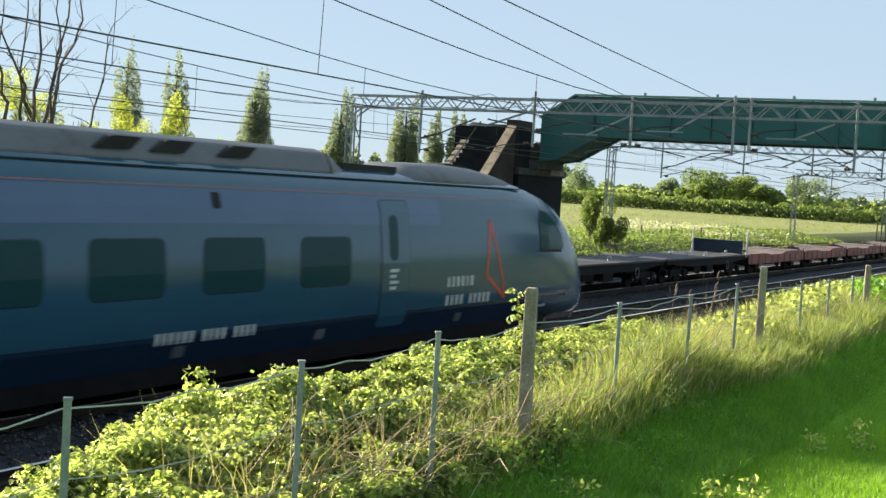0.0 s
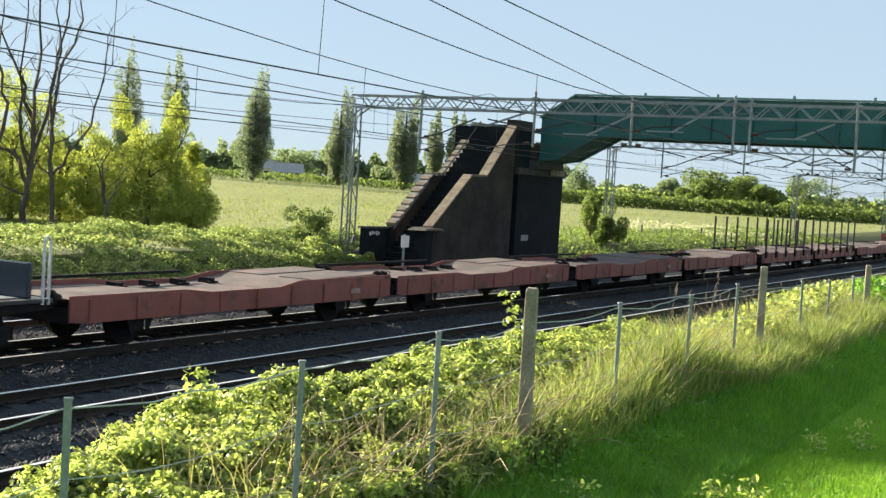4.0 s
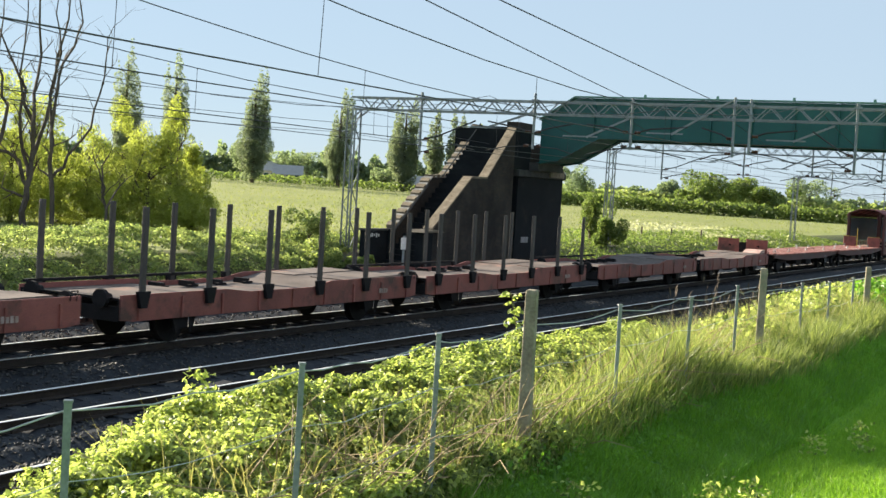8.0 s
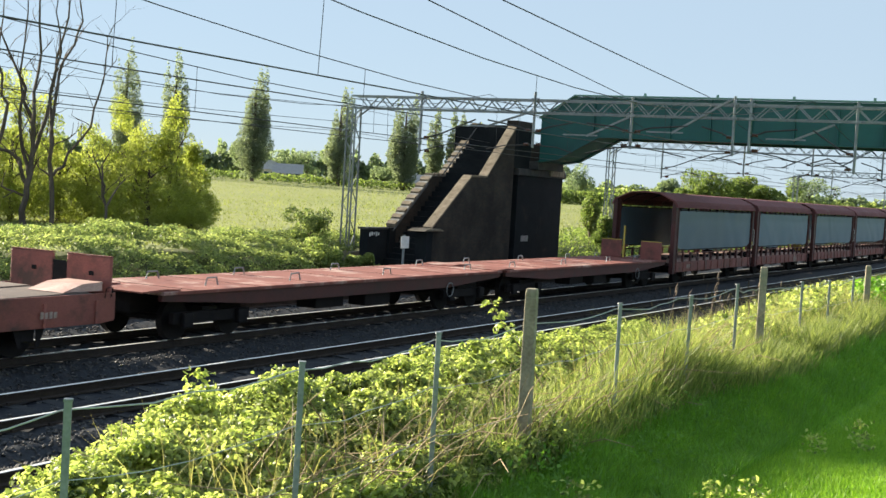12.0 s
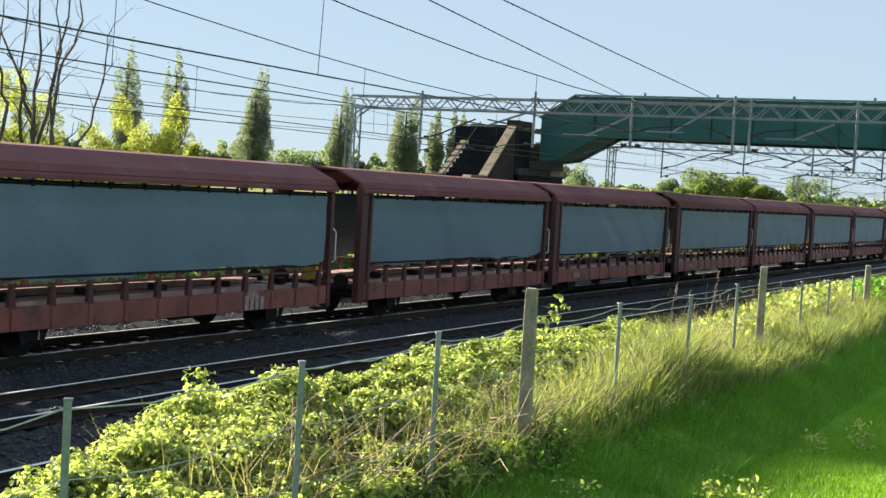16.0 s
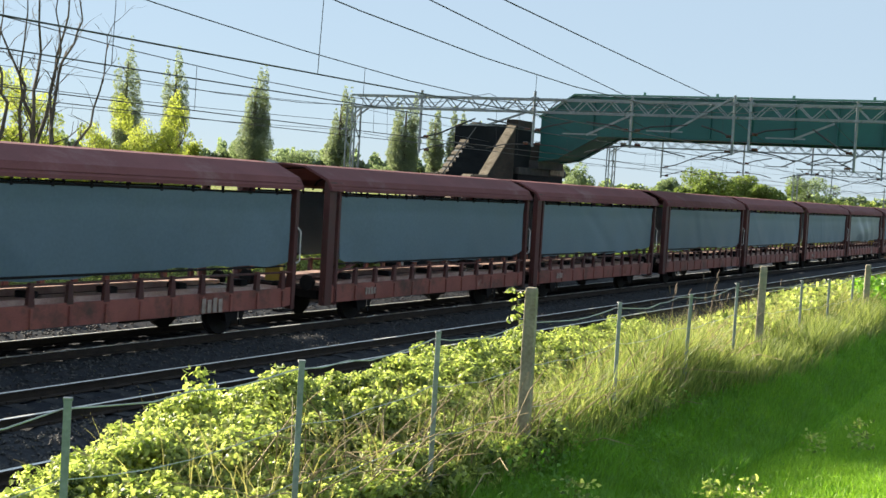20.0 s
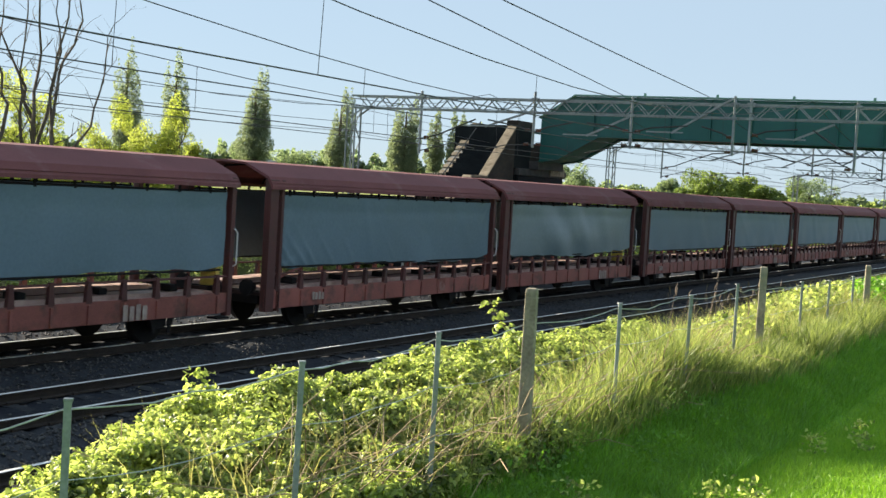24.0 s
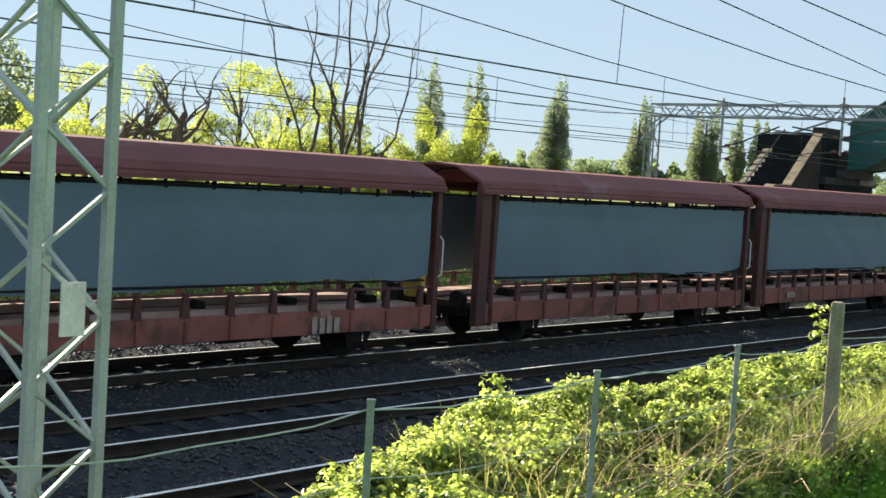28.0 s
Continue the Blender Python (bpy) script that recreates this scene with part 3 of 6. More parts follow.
# ---- permanent way ----
def make_trackbed():
    """Ballast as one rough sheet, shouldered at each track."""
    rng = np.random.default_rng(3)
    xs = np.concatenate([np.arange(-400, 0, 20), np.arange(0, 60, 0.25), np.arange(60, 200, 3), np.arange(200, 1500, 30)])
    ys = np.concatenate([np.arange(8.2, 20, 0.16), np.arange(20, 24.6, 0.5)])
    def prof(y):
        d = min(abs(y - t) for t in (T1, T2, T3, T4))
        z = -0.185 - 0.17 * smooth(1.35, 1.9, d)
        return z - 0.35 * (1 - smooth(8.2, 8.8, y)) - 0.3 * smooth(23.6, 24.5, y)
    pz = np.array([prof(y) for y in ys])
    X, Y = np.meshgrid(xs, ys)
    Z = np.repeat(pz[:, None], len(xs), 1) + rng.normal(0, 0.014, X.shape)
    v = np.stack([X, Y, Z], -1).reshape(-1, 3)
    nx, ny = len(xs), len(ys)
    i, j = np.meshgrid(np.arange(nx - 1), np.arange(ny - 1))
    a = (j * nx + i).ravel()
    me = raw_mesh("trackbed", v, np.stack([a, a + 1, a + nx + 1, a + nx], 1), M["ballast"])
    # darker ballast between the rails of each track
    me.materials.append(M["ballast_dark"])
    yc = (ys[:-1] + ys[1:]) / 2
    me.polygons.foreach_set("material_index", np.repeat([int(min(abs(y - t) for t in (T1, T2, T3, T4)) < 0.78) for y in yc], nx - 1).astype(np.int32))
    bed = tagged(new("trackbed", me), "grey-brown stone ballast bed under four tracks", "ballast", kind="structure")
    # loose stones on the nearest part
    n = 56000
    px = 6 + 44 * rng.random(n) ** 1.5
    py = rng.uniform(8.4, 21.8, n)
    keep = np.ones(n, bool)
    for t in (T1, T2, T3):
        keep &= (np.abs(py - t) > 0.86) | ((np.abs(py - t) < 0.65) & (rng.random(n) < 0.12))
    px, py = px[keep], py[keep]
    n = len(px)
    pz_ = np.interp(py, ys, pz) + 0.012
    s = rng.uniform(0.018, 0.042, (n, 1, 1))
    octa = np.array([(1, 0, 0), (-1, 0, 0), (0, 1, 0), (0, -1, 0), (0, 0, 1), (0, 0, -1.0)])
    sh = octa[None] * rng.uniform(0.55, 1.25, (n, 6, 1)) + rng.normal(0, 0.22, (n, 6, 3))
    ang = rng.uniform(0, 6.28, n)
    c, q = np.cos(ang)[:, None], np.sin(ang)[:, None]
    rx, ry = sh[:, :, 0] * c - sh[:, :, 1] * q, sh[:, :, 0] * q + sh[:, :, 1] * c
    v = np.stack([rx, ry, sh[:, :, 2] * 0.8], -1) * s + np.stack([px, py, pz_], 1)[:, None, :]
    f0 = np.array([(0, 2, 4), (2, 1, 4), (1, 3, 4), (3, 0, 4), (2, 0, 5), (1, 2, 5), (3, 1, 5), (0, 3, 5)])
    f = (np.arange(n)[:, None, None] * 6 + f0[None]).reshape(-1, 3)
    me = raw_mesh("loose_stones", v.reshape(-1, 3), f, M["stone"])
    ob = tagged(new("loose_stones", me), "", kind="stuff")
    ob.parent = bed


RAIL_PROFILE = [(-0.075, -0.16), (0.075, -0.16), (0.075, -0.145), (0.012, -0.125), (0.010, -0.042), (0.035, -0.034), (0.035, -0.004), (-0.035, -0.004), (-0.035, -0.034), (-0.010, -0.042), (-0.012, -0.125), (-0.075, -0.145)]


def make_track(y, first, last, label):
    tr = thing("railway_track", label, "railway track", "running lines", pose(0, y, 0), "structure")
    for s in (-1, 1):
        r = part("rail", Geo().prism([(s * 0.7525 + a, b) for a, b in RAIL_PROFILE], "x", -400, 1500), M["rail_side"], tr)
        part("running_surface", Geo().prism([(s * 0.7525 - 0.0355, -0.0035), (s * 0.7525 - 0.034, -0.002), (s * 0.7525 - 0.030, -0.001), (s * 0.7525 - 0.018, 0.0015), (s * 0.7525 + 0.018, 0.0015), (s * 0.7525 + 0.030, -0.001), (s * 0.7525 + 0.034, -0.002), (s * 0.7525 + 0.0355, -0.0035)], "x", -400, 1500), M["rail_head"], r, "shiny worn rail top")
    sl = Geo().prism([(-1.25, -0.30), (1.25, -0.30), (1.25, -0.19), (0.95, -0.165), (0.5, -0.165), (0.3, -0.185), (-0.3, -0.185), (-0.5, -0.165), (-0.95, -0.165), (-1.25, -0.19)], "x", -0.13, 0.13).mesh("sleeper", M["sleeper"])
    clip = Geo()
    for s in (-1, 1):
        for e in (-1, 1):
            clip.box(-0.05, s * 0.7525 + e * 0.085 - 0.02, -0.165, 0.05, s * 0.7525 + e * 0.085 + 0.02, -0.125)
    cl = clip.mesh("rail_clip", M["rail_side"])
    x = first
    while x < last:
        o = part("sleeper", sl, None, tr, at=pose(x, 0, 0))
        if x < 40 and y < 15:
            part("rail_clips", cl, None, o)
        x += 0.68


# ---- overhead line ----
def lattice(geo, a, b, depth_axis, depth, pitch, r):
    """Zigzag braces in a plane from a to b, depth deep."""
    a, b = Vector(a), Vector(b)
    n = max(2, round((b - a).length / pitch))
    off = Vector(depth_axis) * depth
    out = []
    for i in range(n):
        p, q = a.lerp(b, i / n), a.lerp(b, (i + 1) / n)
        out.append((p, q + off) if i % 2 == 0 else (p + off, q))
    return out


BRACE = 0.375   # rise of one brace on the near mast


def make_portal():
    """A lattice portal across all four tracks, with drop tubes and arms; its own x is 0."""
    g = thing("overhead_line_portal", "grey lattice steel portal over the tracks with insulated arms", "railway gantry", "line portals")
    y0, y1, zt, zb = 6.87, 27.6, 6.72, 6.27
    for dx in (-0.22, 0.22):
        for z, r in ((zt, 0.036), (zb, 0.032)):
            part("chord", Geo().bar((dx, y0, z), (dx, y1, z), 2 * r, 2 * r), M["galv"], g)
    for dx in (-0.22, 0.22):
        for p, q in lattice(None, (dx, y0 + 0.3, zb), (dx, y1 - 0.3, zb), (0, 0, 1), zt - zb, 0.47, 0.02):
            part("brace", Geo().bar(p, q, 0.035, 0.035), M["galv"], g)
    for p, q in lattice(None, (-0.22, y0 + 0.3, zt), (-0.22, y1 - 0.3, zt), (1, 0, 0), 0.44, 0.9, 0.02):
        part("brace", Geo().bar(p, q, 0.03, 0.03), M["galv"], g)
    for ym, zfoot in ((y0, -0.6), (y1, 0.25)):
        hx, hy = (0.238, 0.32) if ym == y0 else (0.20, 0.19)
        paint = M["mast"] if ym == y0 else M["galv"]
        m = wide = 0.029 if ym == y0 else 0.026
        m = part("mast", Geo().box(-0.45, ym - 0.45, zfoot, 0.45, ym + 0.45, zfoot + 0.45), M["concrete"], g, "concrete footing of the mast", bevel=0.02)
        for dx, dy in ((-hx, -hy), (hx, -hy), (hx, hy), (-hx, hy)):
            leg = Geo().prism([(dx + a * wide, ym + dy + b * wide) for a, b in ((-1, -1), (1, -1), (1, 1), (-1, 1))], "z", zfoot + 0.45, zb if ym == y1 else zt)
            part("mast_leg", leg, paint, m)
        z0, z1 = zfoot + 0.5, 6.2
        near = ym == y0
        if near:
            z0, z1 = -0.165, 6.21
        for a, d, wd in (((-hx, -hy), (1, 0, 0), 2 * hx), ((-hx, -hy), (0, 1, 0), 2 * hy)) + ((((hx, hy), (-1, 0, 0), 2 * hx), ((hx, hy), (0, -1, 0), 2 * hy)) if near else ()):
            for p, q in lattice(None, (a[0], ym + a[1], z0), (a[0], ym + a[1], z1), d, wd, BRACE if near else 0.62, 0.02):
                part("mast_brace", Geo().bar(p, q, 0.03, 0.022) if near else Geo().bar(p, q, 0.035, 0.02), paint, m)
        s = -1 if ym == y1 else 1
        for dx in (-0.22, 0.22):
            part("knee_brace", Geo().bar((dx, ym, 5.9), (dx, ym + s * 0.55, zb), 0.05, 0.05), M["galv"], g)
    # drop tubes with arms for each track
    for yd, ztop, zlow, arms in ((24.45, 6.95, 4.6, ((T4, -1),)), (19.8, 7.0, 5.0, ((T4, 1), (T3, -1))), (16.1, 6.9, 5.1, ((T3, 1), (T2, -1))), (12.5, 7.0, 5.0, ((T2, 1),)), (11.95, 6.95, 5.1, ((T1, -1),)), (8.5, 6.9, 4.6, ((T1, 1),))):
        d = part("drop_tube", Geo().bar((-0.3, yd, ztop), (-0.3, yd, zlow), 0.08, 0.08), M["galv"], g, bevel=0.01)
        part("clamp", Geo().box(-0.36, yd - 0.12, zb - 0.06, -0.18, yd + 0.12, zb + 0.02).box(-0.36, yd - 0.12, zt - 0.02, -0.18, yd + 0.12, zt + 0.06), M["galv"], d)
        for ty, sgn in arms:
            e = ty - (0.25 if ty > yd else -0.25)
            part("arm", Geo().tube([(-0.3, yd, zlow + 0.55), (-0.3, yd + (e - yd) * 0.35, zlow + 0.75), (-0.3, e, 5.95)], 0.028, 6), M["wire"], d)
            part("steady_arm", Geo().tube([(-0.3, yd, zlow + 0.1), (-0.3, yd + (e - yd) * 0.6, 5.05), (-0.3, e, 4.88)], 0.02, 6), M["wire"], d)
            for f, z in ((0.12, zlow + 0.62), (0.14, zlow + 0.12)):
                yi = yd + (e - yd) * f
                part("insulator", Geo().tube([(-0.3, yi + k * 0.05, z) for k in (-2, -1.4, -1, -0.4, 0, 0.6, 1, 1.6, 2)], [0.03, 0.065, 0.03, 0.065, 0.03, 0.065, 0.03, 0.065, 0.03], 8), M["porcelain"], d)
    for ya, za, yb, zc in ((17.75, 5.5, 16.2, 6.2), (14.65, 5.7, 12.6, 6.9), (10.5, 5.6, 9.2, 6.15), (21.75, 5.7, 19.75, 6.35)):
        st = part("stay", Geo().bar((-0.28, ya, za), (-0.28, yb, zc), 0.065, 0.065), M["galv"], g)
        part("stay_foot", Geo().bar((-0.28, ya + 0.9, za + 0.02), (-0.28, ya - 0.4, za + 0.02), 0.045, 0.045), M["galv"], st)
    return g


def make_wires(spans):
    """Contact and catenary wires of each track, span by span, with droppers."""
    for ty, name, high, slack, tilt in ((T1, "first", 4.86, 1.08, 0.65), (T2, "second", 4.94, 0.75, 1.2), (T3, "third", 4.72, 0.75, 1.2), (T4, "fourth", 4.80, 0.75, 1.2)):
        w = thing("overhead_wires", "thin dark contact and catenary wires over the " + name + " track", "overhead wire", "overhead lines", pose(0, ty, 0))
        cpts, mpts, drops = [], [], []
        for a, b in zip(spans[:-1], spans[1:]):
            n = 10
            for k in range(n + (b == spans[-1])):
                t = k / n
                x = a + (b - a) * t
                sag = 4 * t * (1 - t)
                zig = 0.2 * (1 - 2 * t) * (1 if spans.index(a) % 2 else -1)
                cpts.append((x, zig, high - 0.04 * sag))
                mpts.append((x, zig * 0.6, 6.9 - (slack + tilt * t) * sag))
            for t in (0.094, 0.276, 0.455, 0.637, 0.818):
                zig, sag = 0.2 * (1 - 2 * t) * (1 if spans.index(a) % 2 else -1), 4 * t * (1 - t)
                drops.append(((a + (b - a) * t, zig, high - 0.04 * sag), (a + (b - a) * t, zig * 0.6, 6.9 - (slack + tilt * t) * sag)))
        part("contact_wire", Geo().tube(cpts, 0.011, 5), M["wire"], w)
        part("catenary_wire", Geo().tube(mpts, 0.010, 5), M["wire"], w)
        for c, m in drops:
            part("dropper", Geo().tube([c, m], 0.006, 4), M["wire"], w)
    for a, b, k in (((44, 16.58, 6.97), (-20, 4.42, 7.1), 0), ((44, 13.48, 6.97), (-20, 5.95, 7.1), 1)):
        w = tagged(part("feeder_wire", Geo().tube([Vector(a).lerp(Vector(b), t / 12) - Vector((0, 0, 0.08 * 4 * t / 12 * (1 - t / 12))) for t in range(13)] , 0.014, 6), M["wire"]), "thick dark feeder cable sloping over the tracks", "overhead wire", "overhead lines")
    for yy, z in ((25.2, 5.6), (27.9, 6.3), (27.9, 5.35)):
        tagged(part("return_wire", Geo().tube([(x, yy, z - 0.35 * abs(math.sin(math.pi * (x - 4.8) / 39.2))) for x in np.arange(-34.4, 250, 3.92)], 0.009, 5), M["wire"]), "thin return conductor strung along the far masts", "overhead wire", "overhead lines")


# ---- footbridge with brick stairs ----
def make_footbridge():
    br = thing("footbridge", "dark green steel footbridge with sooty brick pier and stairs", "footbridge")
    x0, x1 = 53.0, 55.4
    for xs, s in ((x0, 1), (x1, -1)):
        gd = part("girder", Geo().box(min(xs, xs + s * 0.05), 7.1, 5.93, max(xs, xs + s * 0.05), 20.9, 7.6), M["bridge"], br, "deep dark green plate girder")
        for m in (1, -1):
            hn = [(14 + m * (y - 14), z) for y, z in ((23.65, 4.75), (23.65, 6.62), (22.1, 7.6), (20.9, 7.6), (20.9, 5.93), (22.75, 4.90))]
            part("girder_end", Geo().prism(hn, "x", xs, xs + s * 0.05), M["bridge"], gd)
        part("top_flange", Geo().add([(xs + dx, y, z + dz) for y, z in ((23.7, 6.62), (22.1, 7.62), (6.0, 7.62), (4.3, 6.62)) for dx, dz in ((-0.16, 0), (0.16, 0), (0.16, 0.06), (-0.16, 0.06))],
             [(4 * i + k, 4 * i + (k + 1) % 4, 4 * i + 4 + (k + 1) % 4, 4 * i + 4 + k) for i in range(3) for k in range(4)] + [(0, 1, 2, 3), (15, 14, 13, 12)]), M["bridge_top"], gd)
        part("bottom_flange", Geo().add([(xs + dx, y, z + dz) for y, z in ((23.7, 4.70), (22.75, 4.85), (20.9, 5.88), (7.1, 5.88), (5.25, 4.85), (4.3, 4.70)) for dx, dz in ((-0.17, 0), (0.17, 0), (0.17, 0.06), (-0.17, 0.06))],
             [(4 * i + k, 4 * i + (k + 1) % 4, 4 * i + 4 + (k + 1) % 4, 4 * i + 4 + k) for i in range(5) for k in range(4)] + [(0, 1, 2, 3), (23, 22, 21, 20)]), M["bridge"], gd)
        for y in np.arange(7.6, 21.5, 1.7):
            part("stiffener", Geo().box(xs - s * 0.10, y - 0.02, 5.95, xs, y + 0.02, 7.58), M["bridge"], gd)
        for y in np.arange(6.6, 22, 3.1):
            part("cap_bolt", Geo().box(xs - 0.03, y - 0.05, 7.68, xs + 0.03, y + 0.05, 7.8), M["bridge_top"], gd)
    # added plate: covers the lit far haunch so the underside stays dark
    part("haunch_plate", Geo().prism([(23.65, 4.76), (22.75, 4.92), (20.9, 5.94), (20.9, 5.99), (22.7, 5.0), (23.65, 4.84)], "x", x0 + 0.06, x1 - 0.06), M["bridge"], br)
    part("bearing_block", Geo().box(x0 - 0.2, 23.6, 4.40, x1 + 0.2, 24.6, 4.75), M["stone_dark"], br)
    part("deck", Geo().box(x0 + 0.05, 4.0, 5.95, x1 - 0.05, 24.0, 6.08), M["bridge"], br, "steel walkway deck")
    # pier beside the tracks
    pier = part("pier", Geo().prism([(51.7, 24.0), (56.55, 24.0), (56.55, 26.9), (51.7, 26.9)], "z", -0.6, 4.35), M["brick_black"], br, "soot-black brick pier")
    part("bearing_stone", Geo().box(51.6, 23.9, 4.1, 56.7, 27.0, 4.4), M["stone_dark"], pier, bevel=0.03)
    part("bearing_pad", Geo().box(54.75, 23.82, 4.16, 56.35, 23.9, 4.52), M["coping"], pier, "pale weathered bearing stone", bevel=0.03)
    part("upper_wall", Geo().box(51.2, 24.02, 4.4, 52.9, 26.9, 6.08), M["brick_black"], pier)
    part("back_wall", Geo().box(55.5, 24.05, 4.4, 56.5, 26.9, 5.6), M["brick"], pier)
    part("landing_post", Geo().box(51.5, 24.06, 6.08, 53.0, 24.6, 6.42), M["brick"], pier, bevel=0.02)
    part("landing_rail", Geo().box(52.2, 26.3, 6.1, 53.6, 26.45, 6.2).box(51.6, 24.7, 6.08, 51.75, 26.4, 6.2), M["stone_dark"], pier)
    # stair walls: flight, landing, flight
    near_line = [(44.2, 1.78), (47.3, 3.86), (48.65, 3.88), (51.2, 6.08)]
    far_line = [(45.2, 1.72), (48.05, 3.80), (49.3, 3.85), (52.2, 6.15)]
    for yw, line, lab in ((24.0, near_line, "sooty brick stair wall beside the tracks"), (26.2, far_line, "sooty brick stair wall on the field side")):
        poly = [(line[0][0], -0.3)] + line + [(line[-1][0], -0.3)]
        wl = part("stair_wall", Geo().prism(poly, "y", yw, yw + 0.36), M["brick"], br, lab)
        for (xa, za), (xb, zb) in zip(line[:-1], line[1:]):
            n = max(2, round(math.hypot(xb - xa, zb - za) / (0.22 if yw > 25 else 0.30)))
            for k in range(n):
                a, b = k / n, (k + 1) / n
                pa, pb = (xa + (xb - xa) * a, za + (zb - za) * a), (xa + (xb - xa) * b, za + (zb - za) * b)
                if yw > 25:   # brick-on-edge steps stand proud one by one
                    h = 0.06 if k % 2 else 0.13
                    q = [(pa[0], pa[1] + 0.01), (pb[0] - 0.02, pb[1] + 0.01), (pb[0] - 0.02, pb[1] + h), (pa[0], pa[1] + h)]
                else:
                    q = [(pa[0] + 0.008, pa[1] + 0.004), (pb[0], pb[1] + 0.004), (pb[0], pb[1] + 0.08), (pa[0] + 0.008, pa[1] + 0.08)]
                part("coping_stone", Geo().prism(q, "y", yw - 0.025, yw + 0.385), (M["coping"] if k % 2 == 0 else M["coping_blue"]) if yw > 25 else M["coping"], wl)
        xf = line[0][0]
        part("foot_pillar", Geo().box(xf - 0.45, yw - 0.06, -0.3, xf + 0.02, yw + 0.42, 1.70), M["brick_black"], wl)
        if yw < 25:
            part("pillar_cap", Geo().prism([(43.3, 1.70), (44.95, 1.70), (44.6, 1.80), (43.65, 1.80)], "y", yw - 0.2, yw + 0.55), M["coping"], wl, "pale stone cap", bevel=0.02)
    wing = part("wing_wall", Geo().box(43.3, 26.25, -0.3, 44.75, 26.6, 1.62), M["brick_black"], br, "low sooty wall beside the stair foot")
    part("wall_coping", Geo().box(43.2, 26.2, 1.62, 44.75, 26.65, 1.70), M["stone_dark"], wing)
    for k in range(5):
        part("painted_mark", Geo().box(43.4 + 0.16 * k, 26.238, 1.36 + 0.03 * (k % 3), 43.5 + 0.16 * k, 26.248, 1.50 + 0.03 * (k % 2)), M["white"], wing)
    n = 26
    for k in range(n):
        x = 44.5 + 7.2 * k / n
        z = 0.5 + 5.4 * k / n
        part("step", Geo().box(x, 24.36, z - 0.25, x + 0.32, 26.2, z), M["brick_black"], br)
    for k, (a, b) in enumerate((((44.6, 25.9, 1.6), (47.2, 25.9, 3.5)), ((48.4, 25.9, 3.9), (51.6, 25.9, 6.3)))):
        part("handrail", Geo().tube([a, b], 0.03, 6), M["wire"], br)
    part("pier_sign", Geo().box(52.3, 23.96, 1.25, 53.0, 23.99, 1.5), M["galv"], br, "small grey plate fixed to the pier")
    b2 = thing("footbridge_pier", "brick pier that carries the near end of the footbridge", "bridge pier")
    part("pier", Geo().box(51.7, 1.2, -0.6, 56.5, 4.0, 4.35), M["brick"], b2)
    # white board on a post beside the stair foot
    sg = thing("trackside_sign", "blank white square board on a short grey post", "sign")
    part("post", Geo().box(41.46, 23.6, -0.5, 41.54, 23.66, 1.6), M["galv"], sg)
    part("board", Geo().box(41.22, 23.57, 1.12, 41.78, 23.595, 1.55), M["white"], sg, bevel=0.006)


# ---- lineside fence ----
TOPS = ([2.3, 4.12, 5.84, 7.36, 10.6, 12.28, 14.21, 17.27, 18.94, 20.63], [2.40, 2.42, 2.425, 2.475, 2.50, 2.51, 2.53, 2.45, 2.41, 2.41])


def make_fence():
    yf = 3.9
    fn = thing("lineside_fence", "post and wire fence of grey steel stakes and concrete posts", "fence", kind="structure")
    stakes = [2.3, 4.12, 5.84, 7.36, 10.6, 12.28, 14.21, 17.27, 18.94, 20.63]
    posts = [(8.78, 2.71, 0.0), (15.3, 2.70, 0.4), (21.8, 2.56, 0.2)]
    for k, x in enumerate(stakes):
        z = land(x, yf)
        top = float(np.interp(x, *TOPS))
        s = part("stake", Geo().prism([(-0.015, -0.015), (0.017, -0.015), (0.017, -0.009), (-0.009, -0.009), (-0.009, 0.017), (-0.015, 0.017)], "z", z - 0.2, top), M["galv"], fn, at=pose(x, yf, 0, 0, 0, 20 + 7 * (k % 3)))
        s.matrix_basis = pose(x, yf, 0, 0, 0, 40) if x != 12.28 else pose(x + 0.16, yf, 0, 0, -4.5, 30)
        part("stake_cap", Geo().box(-0.019, -0.019, top, 0.019, 0.019, top + 0.012), M["galv"], s)
    for x, top, lean in posts:
        z = land(x, yf)
        p = [(-0.052, -0.045), (0.052, -0.045), (0.052, 0.045), (-0.052, 0.045)]
        g = Geo()
        rings = [(z - 0.3, 1.0), (z + 0.5, 1.0), (top - 0.03, 0.92), (top, 0.8)]
        g.add([(a * s, b * s, h) for h, s in rings for a, b in p], [(4 * i + k, 4 * i + (k + 1) % 4, 4 * i + 4 + (k + 1) % 4, 4 * i + 4 + k) for i in range(3) for k in range(4)] + [(3, 2, 1, 0), (12, 13, 14, 15)])
        part("concrete_post", g, M["concrete"], fn, at=pose(x - 0.0, yf, 0, 0, -0.9, 14), bevel=0.008)
    xs = sorted(stakes + [p[0] for p in posts])
    rng = random.Random(5)
    for row, base in ((0, 0.0), (1, -0.30), (2, -0.62), (3, -0.92)):
        pts = []
        for a, b in zip(xs[:-1], xs[1:]):
            for k in range(6):
                t = k / 6
                sag = (0.015 + 0.03 * rng.random()) * 4 * t * (1 - t) + (0.02 * rng.random() if 0 < k else 0)
                pts.append((a + (b - a) * t, yf + 0.03, float(np.interp(a + (b - a) * t, *TOPS)) - 0.04 + base - sag))
        pts = [(-3.0, yf, 2.38 + base)] + pts
        part("wire", Geo().tube(pts, 0.0042 if row == 0 else 0.0026, 5), M["fence_wire"], fn)


